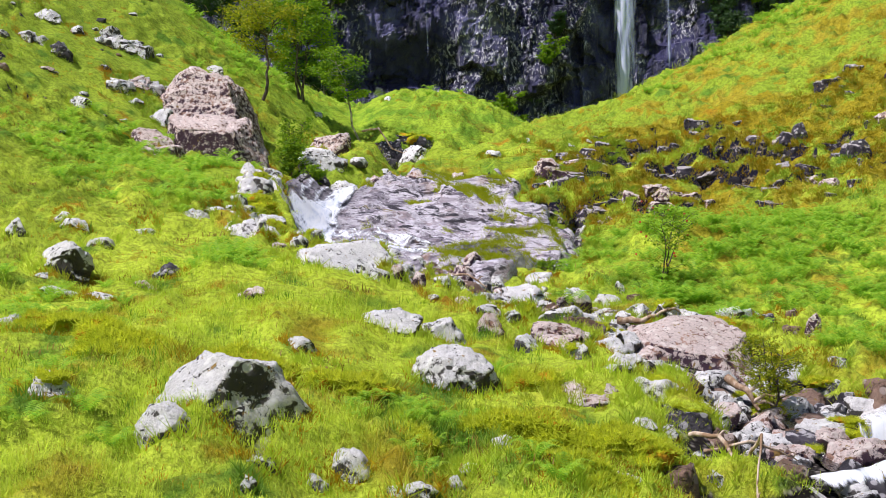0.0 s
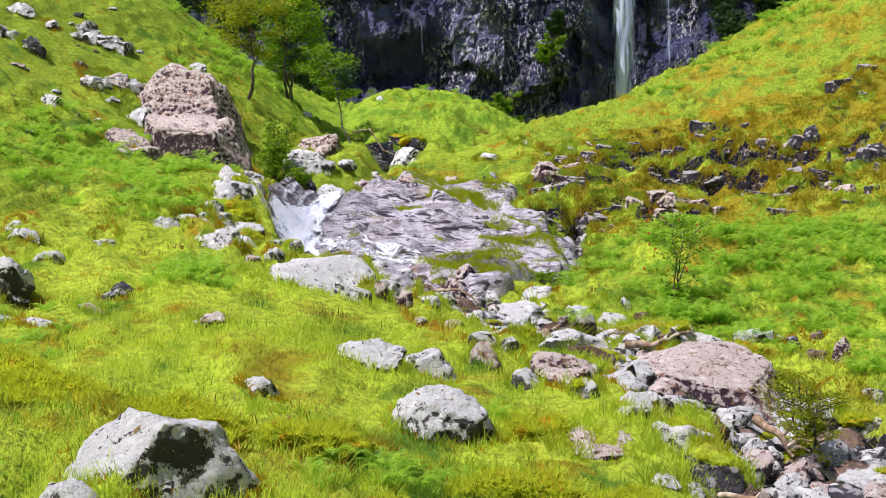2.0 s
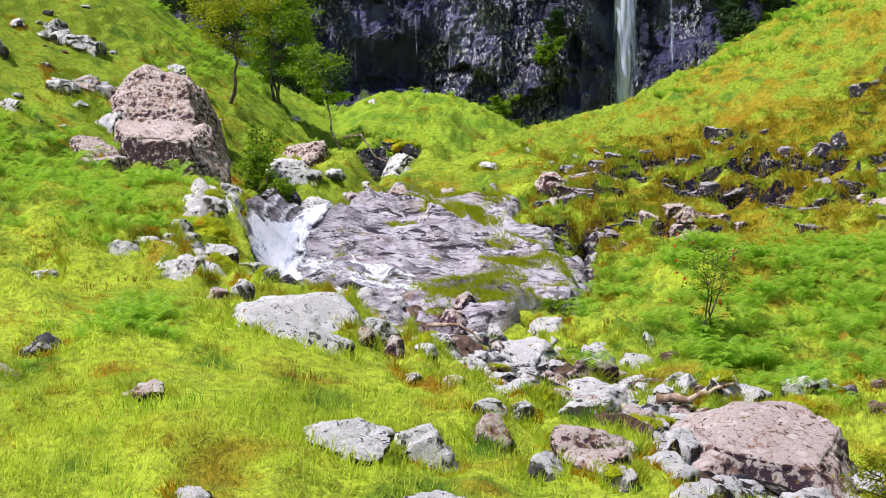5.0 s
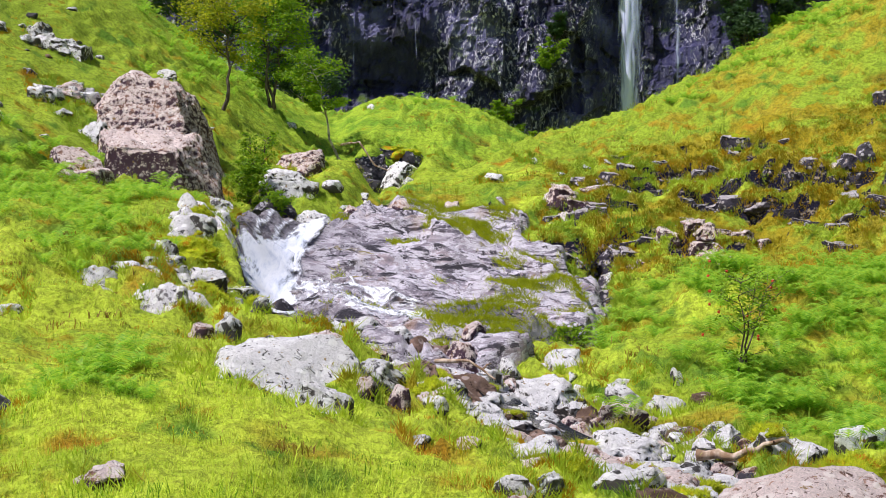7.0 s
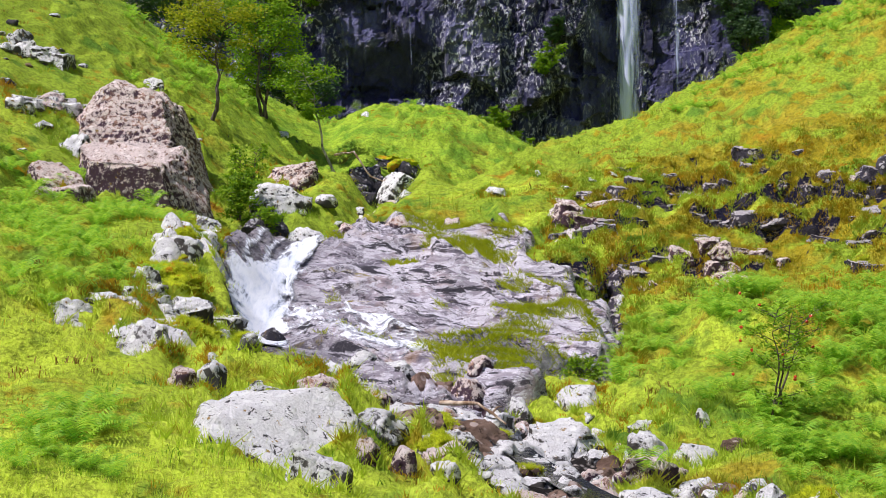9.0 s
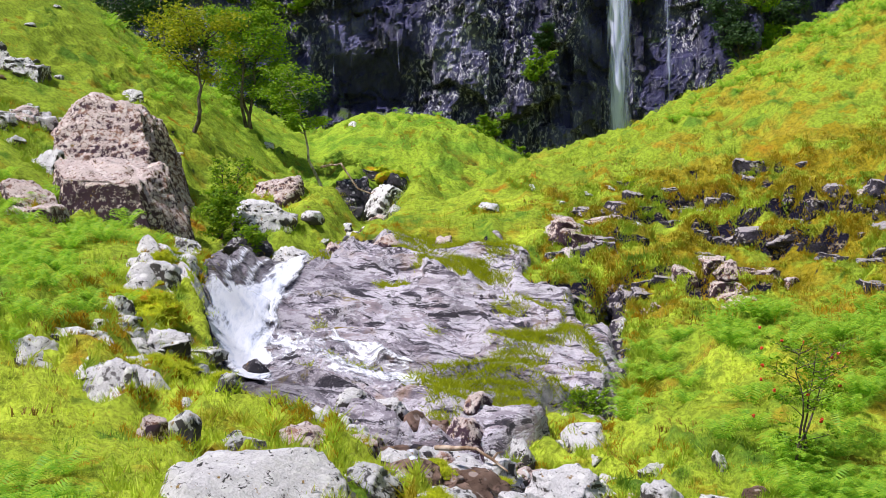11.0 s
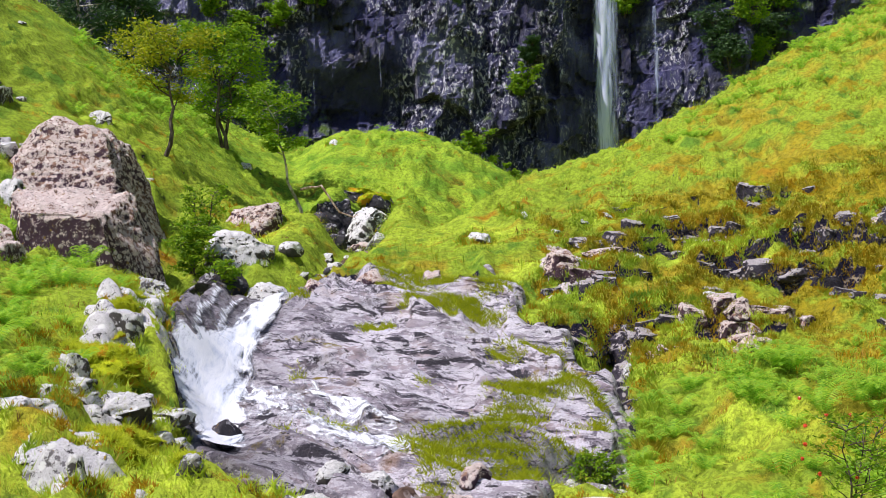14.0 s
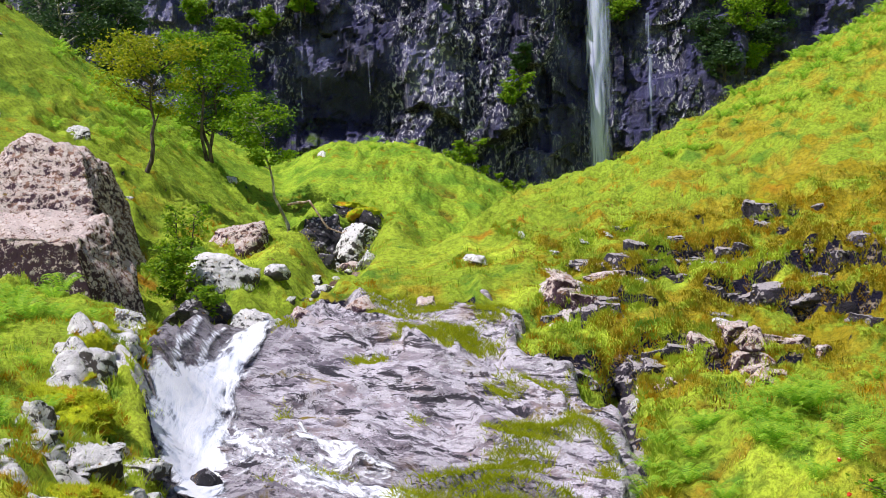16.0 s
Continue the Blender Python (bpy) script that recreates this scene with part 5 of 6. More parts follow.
fall("waterfall", -9.4, 44, 24, 0.35, 0.45, SPRAY, "thin rivulet running down the dark cliff", 0.0, 0.1)
fall("waterfall", -3.4, 40, 26, 0.3, 0.35, SPRAY, "thin rivulet running down the dark cliff", 0.5, 0.1)


# ---- plants ----
def leaves(points, size, seed, thick=0.5):
    """Small bent leaves of chance direction: two triangles each, folded at the midrib."""
    r = np.random.default_rng(seed)
    n = len(points)
    a = r.normal(size=(n, 3))
    a[:, 2] *= thick
    a /= np.linalg.norm(a, axis=1)[:, None]
    b = np.cross(a, r.normal(size=(n, 3)))
    b /= np.linalg.norm(b, axis=1)[:, None]
    c = np.cross(a, b)
    s = size * r.uniform(0.6, 1.3, (n, 1))
    p = np.asarray(points)
    v = np.stack([p - a * s, p + b * s * 0.45 + c * s * 0.2, p + a * s, p - b * s * 0.45 + c * s * 0.2], 1).reshape(-1, 3)
    k = np.arange(n)[:, None] * 4
    return v, np.concatenate([k + [0, 1, 2], k + [0, 2, 3]])


def tree(x, y, height, spread, seed, name="tree", label="", bark=BARK, leaf=LEAF, leaf_size=0.13, count=5200, lean=(0.0, 0.0), girth=1.0, stems=1, bare=0.33, sink=0.1, base=None, droop=0.0):
    """A trunk that forks into limbs and twigs, and leaves in clumps round the twigs."""
    r = random.Random(seed)
    foot = Vector((x, y, (ground_at(x, y) if base is None else base) - sink))
    top = tagged(new(name, None), label, name.replace("_", " "), group="trees of the glen")
    top.location = foot
    pieces, tips = [], []
    for s in range(stems):
        out = Vector((r.uniform(-1, 1), r.uniform(-1, 1), 0)) * (0.16 * spread if stems > 1 else 0.0)
        stem, p = [], Vector((0, 0, 0)) + out * 0.2
        steps = 9
        for k in range(steps + 1):
            t = k / steps
            stem.append(p.copy())
            p = p + Vector((lean[0] / steps + r.uniform(-0.035, 0.035) * height, lean[1] / steps + r.uniform(-0.03, 0.03) * height, height * 0.86 / steps)) + out * (0.9 / steps)
        r0 = 0.018 * height / (1 + 0.4 * (stems - 1)) + 0.015
        r0 *= girth
        pieces.append(tube(stem, [r0 * (1.25 - 1.15 * k / steps) for k in range(steps + 1)]))
        for k in range(14):
            t = r.uniform(bare, 1.0)
            i = min(int(t * steps), steps - 1)
            q = stem[i].lerp(stem[i + 1], t * steps - i)
            ang = r.uniform(0, 2 * math.pi)
            reach = spread * 0.5 * (0.45 + 0.75 * math.sin(math.pi * min(1, (t - bare) / (1.05 - bare) * 0.8 + 0.12))) * r.uniform(0.6, 1.0) / (1 + 0.3 * (stems - 1))
            way = Vector((math.cos(ang), math.sin(ang), r.uniform(0.15, 0.75) - droop))
            limb, g = [q], q.copy()
            for m in range(4):
                g = g + way * reach / 4 + Vector((r.uniform(-1, 1), r.uniform(-1, 1), r.uniform(-0.4, 0.6))) * reach * 0.07
                limb.append(g.copy())
            pieces.append(tube(limb, [r0 * 0.42, r0 * 0.34, r0 * 0.25, r0 * 0.17, r0 * 0.07], 5))
            tips += [(limb[2], reach * 0.20), (limb[3], reach * 0.30), (limb[4], reach * 0.32)]
            for m in range(3):
                a = limb[r.choice((2, 3))]
                e = a + Vector((r.uniform(-1, 1), r.uniform(-1, 1), r.uniform(-0.3, 0.9))) * reach * 0.42
                pieces.append(tube([a, a.lerp(e, 0.5) + Vector((0, 0, 0.03 * reach)), e], [r0 * 0.16, r0 * 0.1, r0 * 0.03], 4))
                tips.append((e, reach * 0.28))
    part("trunk", mesh_of("trunk", *joined(pieces), bark), top)
    g = np.random.default_rng(seed)
    pick = g.integers(0, len(tips), count)
    mid, rad = np.array([tuple(t[0]) for t in tips])[pick], np.array([t[1] for t in tips])[pick]
    pts = mid + g.normal(size=(count, 3)) * (rad * 0.52)[:, None] * [1, 1, 0.5]
    part("crown", mesh_of("crown", *leaves(pts, leaf_size, seed), leaf, soft=False), top)
    return top


tree(-12.0, 76.0, 6.0, 4.9, 11, label="golden-green rowan with a dark crooked trunk on the slope", leaf=LEAF_GOLD, lean=(0.6, 0), bare=0.40, girth=0.8, count=4200, leaf_size=0.11)
tree(-11.6, 92.5, 8.2, 7.6, 12, label="full green tree with several stems on the slope", leaf=LEAF, stems=3, bare=0.2, count=11000, leaf_size=0.12, lean=(-0.4, 0))
tree(-6.6, 87.4, 8.3, 3.4, 13, label="slender leaning birch with a pale trunk above the stream", name="birch_tree", bark=BIRCH, leaf=LEAF, lean=(-1.5, 0), bare=0.52, girth=0.55, count=3400, leaf_size=0.12, droop=0.1)
tree(-8.4, 62.6, 2.6, 2.4, 14, name="bush", label="green bush growing beside the pink boulder", stems=3, bare=0.1, count=2600, leaf_size=0.09)
tree(-9.0, 68.0, 2.4, 1.8, 15, name="bush", label="thin green bush on the grassy bank", stems=2, bare=0.15, count=1000, leaf_size=0.09)
tree(-7.0, 61.2, 1.5, 1.6, 16, name="bush", label="low dark bush over the stream", stems=3, bare=0.1, count=1400, leaf_size=0.08)
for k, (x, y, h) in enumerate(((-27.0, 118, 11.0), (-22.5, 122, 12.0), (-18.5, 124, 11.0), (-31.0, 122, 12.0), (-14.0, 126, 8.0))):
    tree(x, y, h, 6.5, 30 + k, label="shaded tree at the foot of the cliff", bark=BIRCH, leaf=LEAF_SHADED, leaf_size=0.2, count=5200, bare=0.15)
for k, (x, y, crest, wide, leaf) in enumerate(((5.7, 126.0, 23.3, 4.4, LEAF), (3.0, 126.5, 20.9, 3.6, LEAF_SHADED), (0.2, 127.0, 20.3, 3.8, LEAF_SHADED), (8.4, 126.0, 19.9, 3.4, LEAF), (11.0, 127.0, 19.2, 3.6, LEAF_SHADED))):
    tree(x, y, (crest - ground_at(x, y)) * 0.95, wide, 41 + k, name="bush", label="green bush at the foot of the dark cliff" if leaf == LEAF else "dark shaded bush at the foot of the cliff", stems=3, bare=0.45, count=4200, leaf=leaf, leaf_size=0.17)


def clinging(x, z, w, h, seed, label, leaf=LEAF):
    """A shrub rooted on a ledge of the cliff."""
    y = float(cliff_y(np.array([x]), np.array([z]))[0])
    return tree(x, y - 0.2, h, w, seed, name="cliff_shrub", label=label, leaf=leaf, leaf_size=0.17, count=2400, stems=2, bare=0.05, base=z, lean=(0, -0.8))


clinging(10.4, 24.6, 3.0, 3.4, 51, "green shrub clinging to a ledge of the cliff")
clinging(11.0, 28.0, 2.2, 2.4, 52, "green shrub clinging to a ledge of the cliff", LEAF_SHADED)
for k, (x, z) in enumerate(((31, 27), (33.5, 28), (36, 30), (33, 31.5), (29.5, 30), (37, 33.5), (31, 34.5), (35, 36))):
    clinging(x, z, 4.4, 3.4, 60 + k, "green growth hanging on the cliff above the grass spur", LEAF if k % 2 else LEAF_SHADED)
for k, (x, z) in enumerate(((-16, 31), (-13, 32), (-19, 33), (-9, 34), (21.5, 33.5))):
    clinging(x, z, 3.2, 2.2, 80 + k, "green growth on a high ledge of the cliff")


# the young rowan with red berries on the right bank
rowan = tree(6.6, 38.8, 2.9, 2.2, 91, name="rowan_sapling", label="young rowan with thin stems and red berries", stems=3, bare=0.12, girth=0.6, count=1100, leaf_size=0.055)
g = random.Random(5)
for k in range(14):
    bm = bmesh.new()
    at = Vector((g.uniform(-0.9, 0.9), g.uniform(-0.9, 0.6), g.uniform(0.9, 2.9)))
    bmesh.ops.create_icosphere(bm, subdivisions=2, radius=0.035, matrix=Matrix.Translation(at))
    for v in bm.verts:
        v.co = at + (v.co - at) * g.uniform(0.6, 1.3)
    me = bpy.data.meshes.new("berries")
    bm.to_mesh(me), bm.free()
    me.materials.append(BERRY)
    part("berry_cluster", me, rowan, "cluster of red berries")
tree(6.5, 25.0, 1.9, 2.0, 92, name="bush", label="feathery green willow bush beside the stream", stems=4, bare=0.05, count=6500, leaf_size=0.03, leaf=LEAF_GOLD)
tree(3.4, 46.2, 1.1, 1.8, 94, name="bush", label="low green bush over the wet cleft", stems=4, bare=0.05, count=2200, leaf_size=0.05)
tree(4.0, 48.8, 1.0, 1.5, 95, name="bush", label="low olive bush over the wet cleft", stems=4, bare=0.05, count=1800, leaf_size=0.05, leaf=LEAF_GOLD)
tree(2.6, 47.0, 1.2, 1.6, 93, name="bush", label="low green bush at the edge of the slab", stems=4, bare=0.05, count=1800, leaf_size=0.05)


# ---- dead wood ----
def wood(name, points, r0, label, twigs=0, seed=1):
    """A bent, tapering piece of dead wood that lies on the ground: x, y and height over it."""
    r = random.Random(seed)
    pts = [Vector((x, y, ground_at(x, y) + z)) for x, y, z in points]
    fine = []
    for a, b in zip(pts, pts[1:]):
        fine += [a.lerp(b, k / 4) + Vector((r.uniform(-1, 1), r.uniform(-1, 1), r.uniform(-1, 1))) * r0 * 0.5 for k in range(4)]
    fine.append(pts[-1])
    top = tagged(new(name, mesh_of(name, *tube(fine, [r0 * (1.15 - 0.85 * k / len(fine)) * r.uniform(0.85, 1.15) for k in range(len(fine))], 8), DEADWOOD)), label, "dead wood")
    for k in range(twigs):
        a = r.choice(fine[2:])
        e = a + Vector((r.uniform(-1, 1), r.uniform(-0.6, 0.6), r.uniform(-0.2, 0.6))) * r0 * 5
        part("twig", mesh_of("twig", *tube([a, a.lerp(e, 0.5) + Vector((0, 0, r0)), e], [r0 * 0.5, r0 * 0.4, r0 * 0.12], 6), DEADWOOD), top)
    return top


wood("log", [(5.7, 25.4, 0.55), (5.9, 25.0, 0.45), (6.15, 24.7, 0.2)], 0.09, "broken reddish log leaning on the pink boulder", 3, 1)
wood("root", [(4.0, 20.9, 0.35), (4.4, 20.4, 0.5), (4.6, 19.6, 0.35), (4.7, 18.8, 0.4), (4.5, 18.2, 0.15)], 0.04, "bleached twisted root among the boulders", 5, 2)
wood("root", [(4.2, 20.6, 0.2), (4.9, 20.3, 0.55), (5.4, 20.5, 0.45), (5.8, 20.7, 0.3)], 0.03, "bleached twisted root among the boulders", 4, 3)
wood("log", [(4.4, 32.8, 0.35), (5.0, 32.5, 0.3), (5.6, 32.2, 0.28)], 0.09, "bleached grey log lying between the stones", 1, 4)
wood("dead_branch", [(-6.6, 86.4, 1.5), (-5.4, 86.2, 1.9), (-4.4, 86.0, 1.8), (-3.4, 86.0, 1.9), (-2.6, 86.2, 1.6)], 0.07, "pale dead branch fallen over the stream", 4, 5)
wood("dead_branch", [(-0.4, 39.6, 0.5), (0.4, 39.2, 0.6), (1.0, 38.9, 0.4)], 0.05, "dark wet branch caught between the boulders", 1, 6)


# ---- turf cover ----
def on_stone(x, y):
    """1 where bare rock or water leaves no room for grass."""
    d = smooth(slab_inside(x, y), 0.0, 0.4)
    return np.maximum(np.maximum(d, bared(x, y)), smooth(channel(x, y), 0.25, 0.6))


def thinned(n, seed, y0=12.5, y1=118.0):
    """Places over the visible ground, thicker where the path passes near."""
    r = np.random.default_rng(seed)
    y = y0 * (y1 / y0) ** r.uniform(0, 1, n)
    x = r.uniform(-1, 1, n) * (0.41 * y + 2.5) + 0.03 * y
    keep = on_stone(x, y) < r.uniform(0, 1, n)
    return x[keep], y[keep], r


def tufts(name, n, blades, length, width, seed, material, label, mask=None, y0=12.5, y1=118.0, simple=False):
    """Many tufts of bent blades in one mesh."""
    x, y, r = thinned(n, seed, y0, y1)
    if mask is not None:
        keep = mask(x, y) > r.uniform(0, 1, len(x))
        x, y = x[keep], y[keep]
    z = ground(x, y)
    keep = (np.abs(ground(x, y + 0.2) - z) + np.abs(ground(x + 0.2, y) - z)) < r.uniform(0.30, 0.90, len(x))
    x, y, z = x[keep], y[keep], z[keep]
    keep = r.uniform(0.10, 0.42, len(x)) < cushions(x, y) * lumpy(x, y) + 0.6 * (1 - lumpy(x, y))
    x, y, z = x[keep], y[keep], z[keep]
    grow = (0.55 + 0.9 * value(x * 0.5, y * 0.5, 81)) * r.uniform(0.6, 1.3, len(x)) * (1 + 0.006 * y)
    X, Y, Z, S, D = (np.repeat(v, blades) for v in (x, y, z, grow, y))
    m = len(X)
    ang, tilt = r.uniform(0, 2 * np.pi, m), r.uniform(0.45, 1.35, m)
    L, W = length * S * r.uniform(0.6, 1.2, m), width * (0.8 + 0.03 * D) * r.uniform(0.7, 1.3, m)
    jit = 0.13 * S
    X, Y = X + r.normal(0, 1, m) * jit, Y + r.normal(0, 1, m) * jit
    dx, dy = np.cos(ang), np.sin(ang)
    foot = np.stack([X, Y, Z - 0.03], 1)
    side = np.stack([-dy, dx, 0 * dx], 1) * W[:, None] / 2
    mid = foot + np.stack([dx * np.sin(tilt * 0.5), dy * np.sin(tilt * 0.5), np.cos(tilt * 0.5)], 1) * (L * 0.55)[:, None]
    tip = mid + np.stack([dx * np.sin(tilt * 1.5), dy * np.sin(tilt * 1.5), np.cos(tilt * 1.5)], 1) * (L * 0.5)[:, None]
    if simple:
        v = np.stack([foot - side, foot + side, mid + (tip - mid) * 0.6], 1).reshape(-1, 3)
        return tagged(new(name, mesh_of(name, v, np.arange(len(v)).reshape(-1, 3), material, soft=False)), label, "grass", kind="stuff")
    v = np.stack([foot - side, foot + side, mid - side * 0.8, mid + side * 0.8, tip], 1).reshape(-1, 3)
    k = np.arange(m)[:, None] * 5
    f = np.concatenate([k + [0, 1, 3], k + [0, 3, 2], k + [2, 3, 4]])
    return tagged(new(name, mesh_of(name, v, f, material, soft=False)), label, "grass", kind="stuff")


tufts("grass", 105000, 14, 0.095, 0.008, 101, GRASS, "short lime-green and yellowish mountain grass", simple=True)
tufts("grass", 9000, 11, 0.30, 0.008, 102, GRASS, "long arching green grass", lambda x, y: smooth(value(x * 0.35, y * 0.3, 83) + 0.25 * smooth(x, 3, 9), 0.45, 0.75) * (0.15 + 0.85 * smooth(y, 24, 40)))
tufts("heather", 6000, 10, 0.17, 0.014, 103, HEATHER, "rusty dry heather and dead grass", lambda x, y: smooth(value(x * 0.42 + 5, y * 0.4, 84), 0.62, 0.8))


tufts("grass", 5200, 12, 0.30, 0.009, 108, MOSS_RUST, "tall rust-orange sedge below the ledges", lambda x, y: np.exp(-(((x - 13.5) / 4.5) ** 2) - ((y - 51.5) / 2.6) ** 2) * smooth(value(x * 0.5, y * 0.9, 92), 0.30, 0.6), y0=45.0, y1=58.0)


def overhang(n, blades, seed):
    """Long grass that hangs over the brinks of the ledges."""
    r = np.random.default_rng(seed)
    x, y = r.uniform(3.2, 25, n), r.uniform(52, 68.5, n)
    z = ground(x, y)
    brink = (z - ground(x, y - 0.45) > 0.34) & (ground(x, y + 0.3) - z < 0.28) & (slab_inside(x, y) < 0)
    x, y, z = (np.repeat(v[brink], blades) for v in (x, y, z))
    m = len(x)
    x, y = x + r.normal(0, 0.12, m), y + r.normal(0, 0.06, m) - 0.05
    foot = np.stack([x, y, z - 0.04], 1)
    L = r.uniform(0.10, 0.34, m)
    dx = r.normal(0, 0.5, m)
    mid = foot + np.stack([dx * 0.4, -0.35 + 0 * x, 0.75 + 0 * x], 1) * (L * 0.5)[:, None]
    tip = mid + np.stack([dx * 0.5, -0.75 + 0 * x, -0.45 + r.normal(0, 0.4, m)], 1) * (L * 0.7)[:, None]
    side = np.stack([0 * x + 0.016, 0 * x, 0.006 * r.normal(size=m)], 1)
    v = np.stack([foot - side, foot + side, mid - side * 0.8, mid + side * 0.8, tip], 1).reshape(-1, 3)
    k = np.arange(m)[:, None] * 5
    f = np.concatenate([k + [0, 1, 3], k + [0, 3, 2], k + [2, 3, 4]])
    return tagged(new("grass", mesh_of("grass", v, f, GRASS, soft=False)), "long grass hanging over the brinks of rock ledges", "grass", kind="stuff")


overhang(13000, 9, 113)


tufts("grass", 15000, 13, 0.19, 0.007, 104, GRASS, "soft long lime grass of the lower lawn", lambda x, y: smooth(value(x * 0.6, y * 0.55, 87), 0.40, 0.62), y1=42.0)
tufts("moss", 5500, 16, 0.11, 0.010, 105, MOSS_RUST, "orange and brown moss between the grass", lambda x, y: smooth(value(x * 0.55 + 3, y * 0.5, 88), 0.58, 0.76), y1=75.0)


tufts("grass", 5500, 14, 0.21, 0.008, 107, DEEP_BLADE, "deep green clumps of longer grass", lambda x, y: smooth(value(x * 0.8 + 9, y * 0.7, 90), 0.56, 0.74), y1=70.0)
tufts("moss", 9000, 15, 0.10, 0.012, 106, MOSS_OLIVE, "olive and ochre moss between the ledges", lambda x, y: smooth(x, 3, 5) * smooth(y, 51, 55) * (1 - smooth(y, 66, 72)) * smooth(value(x * 0.7, y * 0.6, 89), 0.25, 0.55), y0=50.0, y1=75.0)


def slab_tufts(n, blades, seed):
    """Grass and moss in the cracks of the slab."""
    r = np.random.default_rng(seed)
    x, y = r.uniform(-5.0, 4.2, n), r.uniform(43, 62.5, n)
    keep = (slab_inside(x, y) > 0.1) & (smooth(value(x * 0.62 + y * 0.2, y * 0.85 - x * 0.2, 85) + 0.3 * fbm(x * 1.6, y * 1.6, 86, 2) + 0.03 * x + 0.42 * smooth(slab_inside(x, y), 0.8, 0.0) * smooth(x, -3.0, 0.0), 0.76, 0.84) > r.uniform(0, 1, n))
    x, y = np.repeat(x[keep], blades), np.repeat(y[keep], blades)
    x, y = x + r.normal(0, 0.10, len(x)), y + r.normal(0, 0.10, len(x))
    foot = np.stack([x, y, slab_z(x, y) - 0.02], 1)
    way = r.normal(size=(len(x), 3)) * [0.6, 0.6, 0.25] + [0, -0.2, 0.75]
    L = r.uniform(0.08, 0.26, (len(x), 1))
    side = np.cross(way, [0, 1, 0])
    side /= np.linalg.norm(side, axis=1)[:, None] / 0.012
    v = np.stack([foot - side, foot + side, foot + way * L], 1).reshape(-1, 3)
    return tagged(new("slab_moss", mesh_of("slab_moss", v, np.arange(len(v)).reshape(-1, 3), SLAB_MOSS, soft=False)), "moss and short grass in the cracks of the slab", "moss", kind="stuff")


slab_tufts(17000, 14, 111)


def fringes(blades, seed, material, label, share, long=0.30):
    """Grass or moss that grows up against the foot of the rocks and half hides it."""
    r = np.random.default_rng(seed)
    x, y = [], []
    for cx0, cy0, w, d in SPOTS:
        if not share[0] <= (cx0 * 7.3 + cy0 * 3.1) % 1.0 < share[1]:
            continue
        n = int(26 * (w + d)) if cy0 < 70 else int(8 * (w + d))
        a, far = r.uniform(0, 2 * np.pi, n), r.uniform(0.42, 0.62, n)
        x.append(cx0 + np.cos(a) * w * far), y.append(cy0 + np.sin(a) * d * far)
    x, y = np.concatenate(x), np.concatenate(y)
    keep = on_stone(x, y) < r.uniform(0, 1, len(x))
    x, y = np.repeat(x[keep], blades), np.repeat(y[keep], blades)
    x, y = x + r.normal(0, 0.05, len(x)), y + r.normal(0, 0.05, len(x))
    foot = np.stack([x, y, ground(x, y) - 0.03], 1)
    way = r.normal(size=(len(x), 3)) * [0.5, 0.5, 0.2] + [0, -0.1, 0.9]
    L = r.uniform(0.33 * long, long, (len(x), 1))
    side = np.cross(way, [0, 1, 0])
    side /= np.linalg.norm(side, axis=1)[:, None] / (0.008 + 0.0002 * y[:, None])
    v = np.stack([foot - side, foot + side, foot + way * L], 1).reshape(-1, 3)
    return tagged(new("grass", mesh_of("grass", v, np.arange(len(v)).reshape(-1, 3), material, soft=False)), label, "grass", kind="stuff")


fringes(8, 112, GRASS, "grass fringes grown up against the stones", (0.0, 0.75))
fringes(13, 114, MOSS_RUST, "rusty orange moss grown round the stones", (0.55, 1.0), 0.15)


# ---- ferns ----
def fern_shape(seed):
    """One fern: arched fronds with tapering leaflets, about a metre across."""
    r = random.Random(seed)
    v, f = [], []
    for k in range(8):
        ang, rise = k * math.tau / 8 + r.uniform(-0.3, 0.3), r.uniform(0.6, 1.0)
        out, side = np.array([math.cos(ang), math.sin(ang), 0]), np.array([-math.sin(ang), math.cos(ang), 0])
        for m in range(17):
            t = (m + 1.5) / 18.5
            p = out * 0.62 * t + np.array([0, 0, rise * (1.55 * t - 1.15 * t * t)])
            n = out * 0.62 * (t + 0.04) + np.array([0, 0, rise * (1.55 * (t + 0.04) - 1.15 * (t + 0.04) ** 2)])
            reach = 0.17 * math.sin(math.pi * (0.15 + 0.85 * t)) + 0.015
            for s in (-1, 1):
                tip = p + side * s * reach + out * 0.05 - np.array([0, 0, 0.25 * reach])
                b = len(v)
                v += [p, n, tip]
                f.append((b, b + 1, b + 2))
    return np.array(v), np.array(f)


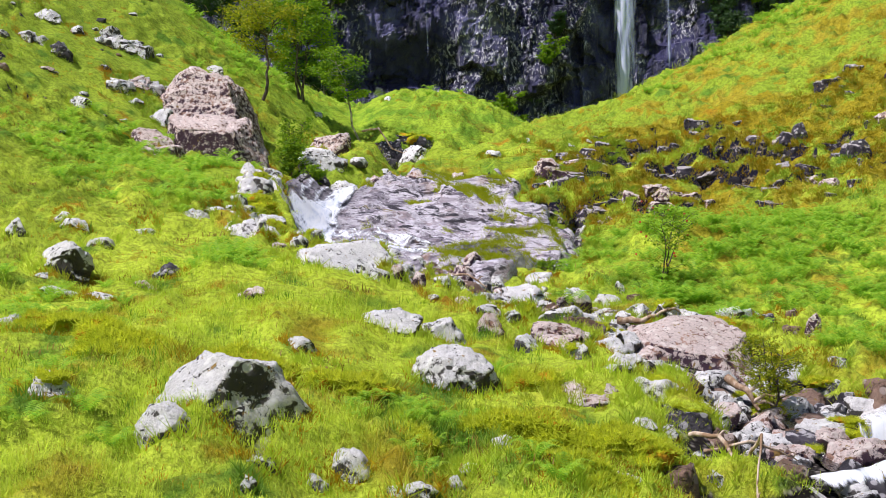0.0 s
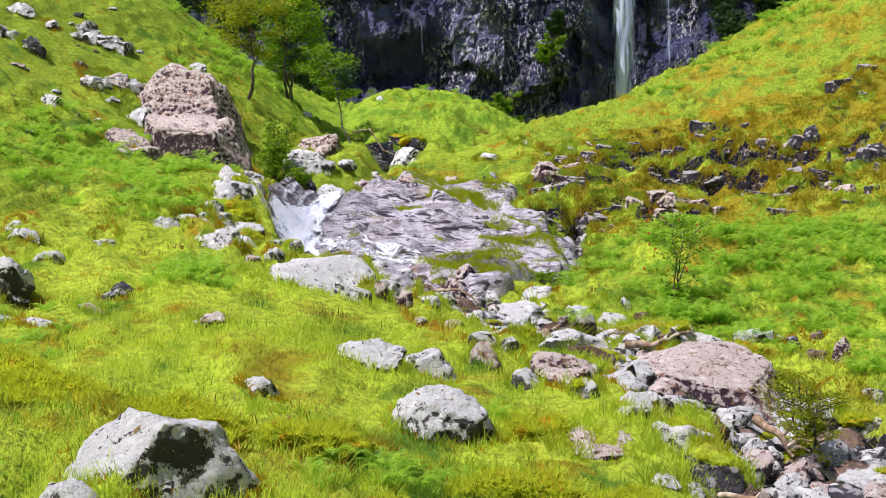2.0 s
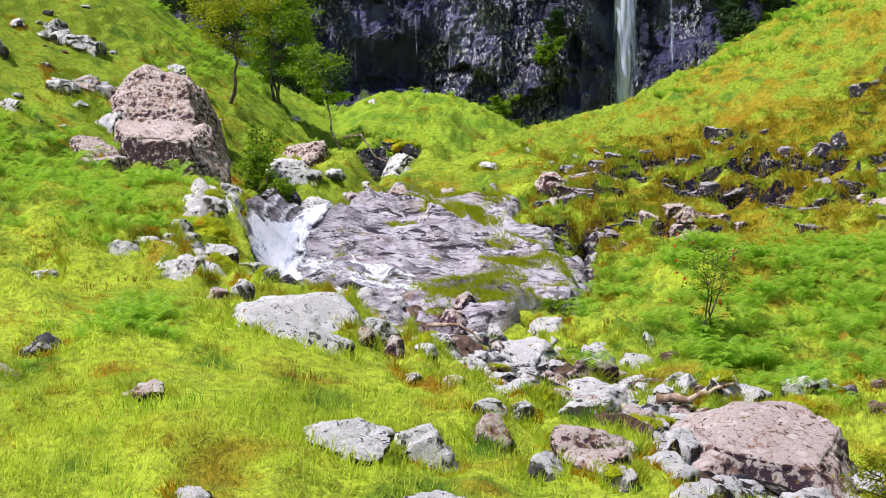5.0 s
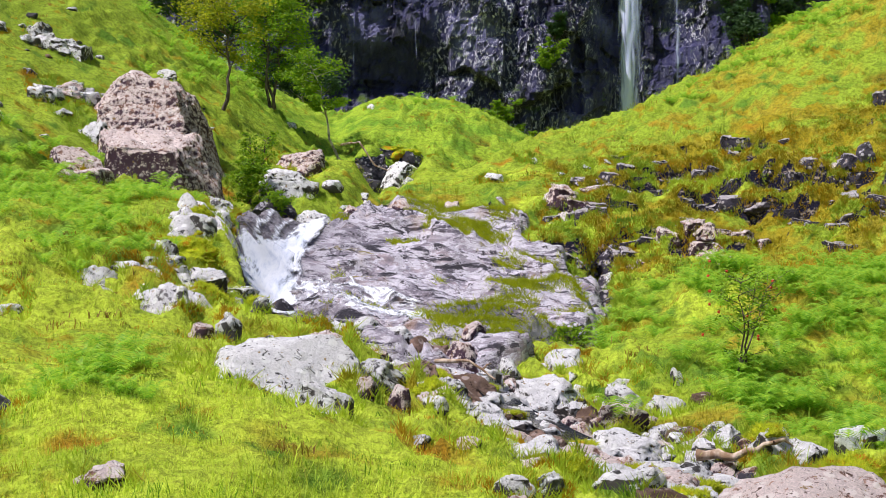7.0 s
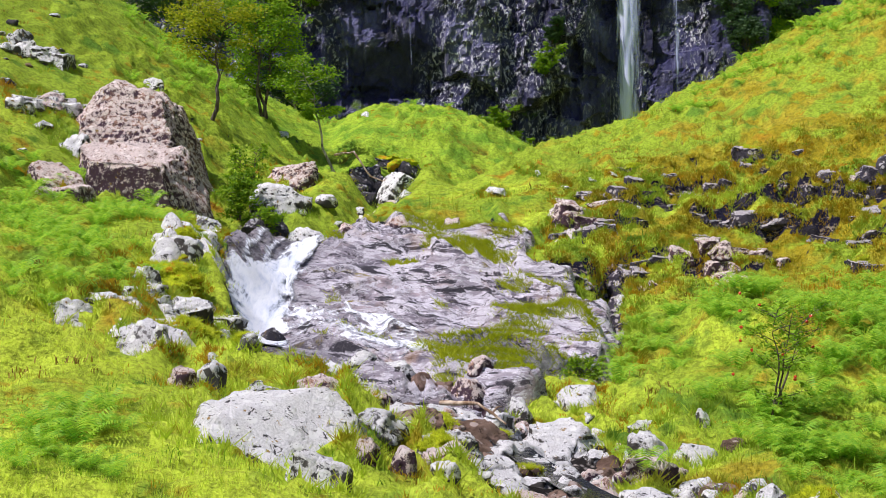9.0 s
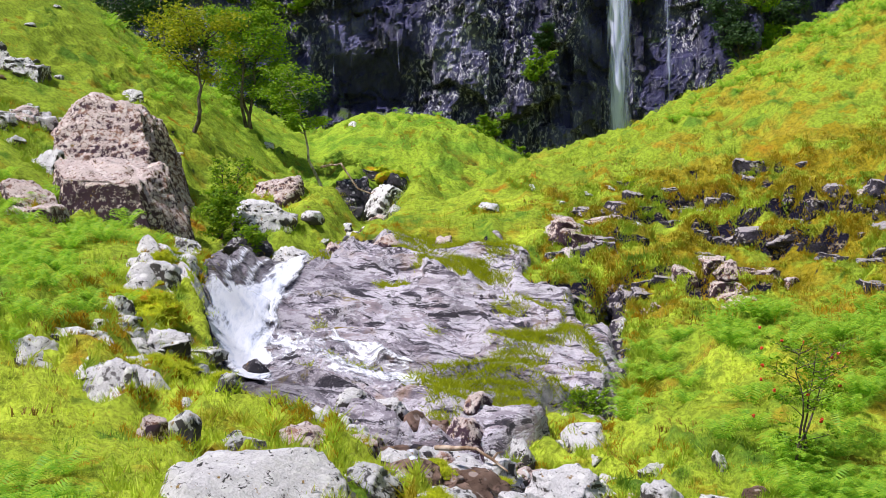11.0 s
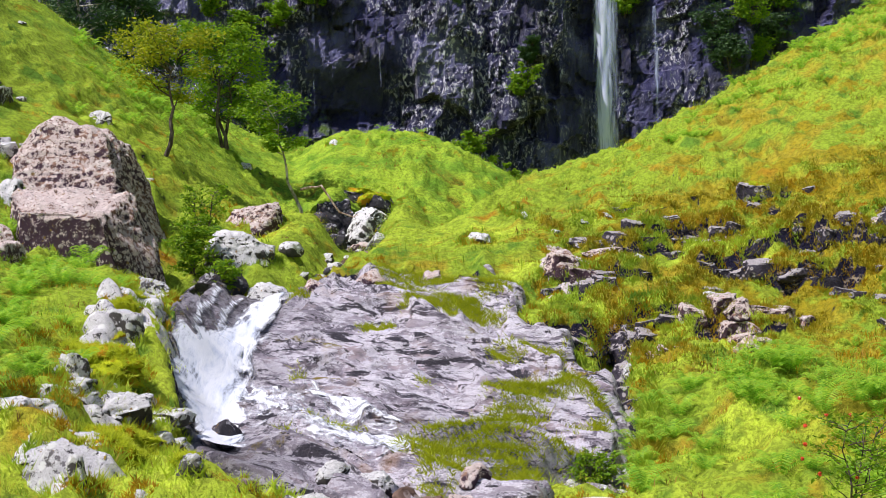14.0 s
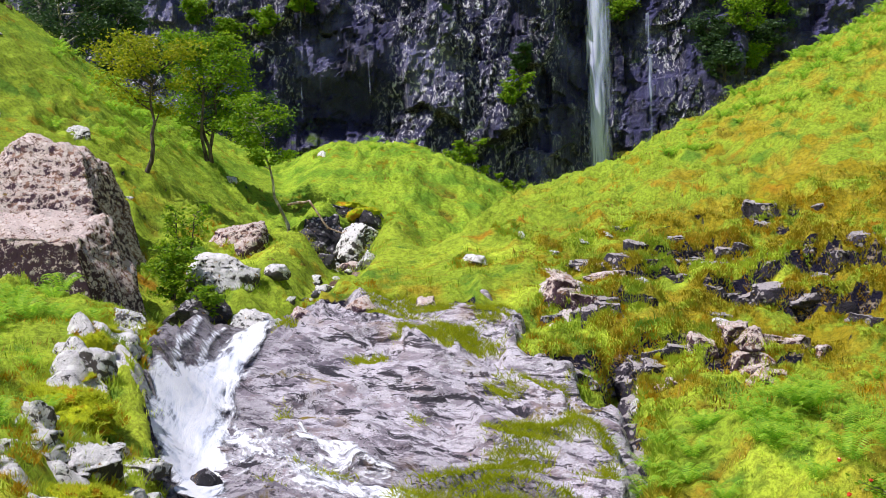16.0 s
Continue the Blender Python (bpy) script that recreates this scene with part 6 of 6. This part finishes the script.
def ferns(n, seed):
    """Fern beds: thick on the left slope, below the ledges and along the right bank."""
    x, y, r = thinned(n, seed, 14.0)
    bed = np.zeros(len(x))
    for bx, by, wide, deep, much in ((-10.8, 48, 2.6, 7.0, 0.8), (-15, 52, 5.0, 9.0, 0.6), (-16, 90, 4.0, 14.0, 0.7), (10.5, 43, 3.6, 6.0, 0.75), (7.5, 38, 2.0, 3.5, 0.9),
                                     (14, 36, 5.0, 6.0, 0.7), (8.5, 50, 2.5, 3.5, 0.8), (13.5, 49, 4.0, 4.0, 0.8), (20, 82, 5.0, 5.0, 0.8), (26, 86, 6.0, 6.0, 0.8), (13, 80, 3.0, 3.0, 0.5), (4.8, 48, 1.3, 4.0, 0.8), (-5.9, 16, 1.0, 1.5, 0.5),
                                     (-0.6, 19, 0.9, 1.2, 0.5), (-5.6, 30, 1.4, 2.0, 0.7), (-8, 26, 2.5, 3.0, 0.4), (0, 106, 6.0, 5.0, 0.4), (13, 29, 3, 4, 0.7)):
        bed = np.maximum(bed, much * np.exp(-(((x - bx) / wide) ** 2) - ((y - by) / deep) ** 2))
    keep = bed * (0.35 + 0.9 * value(x * 0.8, y * 0.8, 91)) > r.uniform(0.12, 0.8, len(x))
    x, y = x[keep], y[keep]
    z = ground(x, y)
    # single ferns on the lower lawn
    near = np.array([(-4.7, 15.4), (-4.3, 15.0), (-5.0, 15.9), (0.0, 20.2), (0.3, 20.0), (-0.7, 16.7), (-0.5, 16.3), (1.1, 16.9), (1.4, 16.6), (1.0, 17.6), (-2.2, 19.5), (-1.4, 17.6), (-1.6, 18.1), (0.8, 23.1), (-0.2, 14.8), (3.4, 35.6)])
    x, y = np.concatenate([x, near[:, 0]]), np.concatenate([y, near[:, 1]])
    z = ground(x, y)
    shapes = [fern_shape(s) for s in (1, 2, 3, 4)]
    pieces = []
    for k in range(len(x)):
        v, f = shapes[k % 4]
        a, s = r.uniform(0, math.tau), r.uniform(0.5, 1.05) * (0.75 if y[k] < 30 else 1.2)
        c, q = math.cos(a) * s, math.sin(a) * s
        pieces.append((v @ np.array([[c, q, 0], [-q, c, 0], [0, 0, s]]) + [x[k], y[k], z[k] - 0.05], f))
    return tagged(new("ferns", mesh_of("ferns", *joined(pieces), FERN, soft=False)), "bright green ferns and bracken in thick beds", "fern", kind="stuff")


ferns(15000, 121)
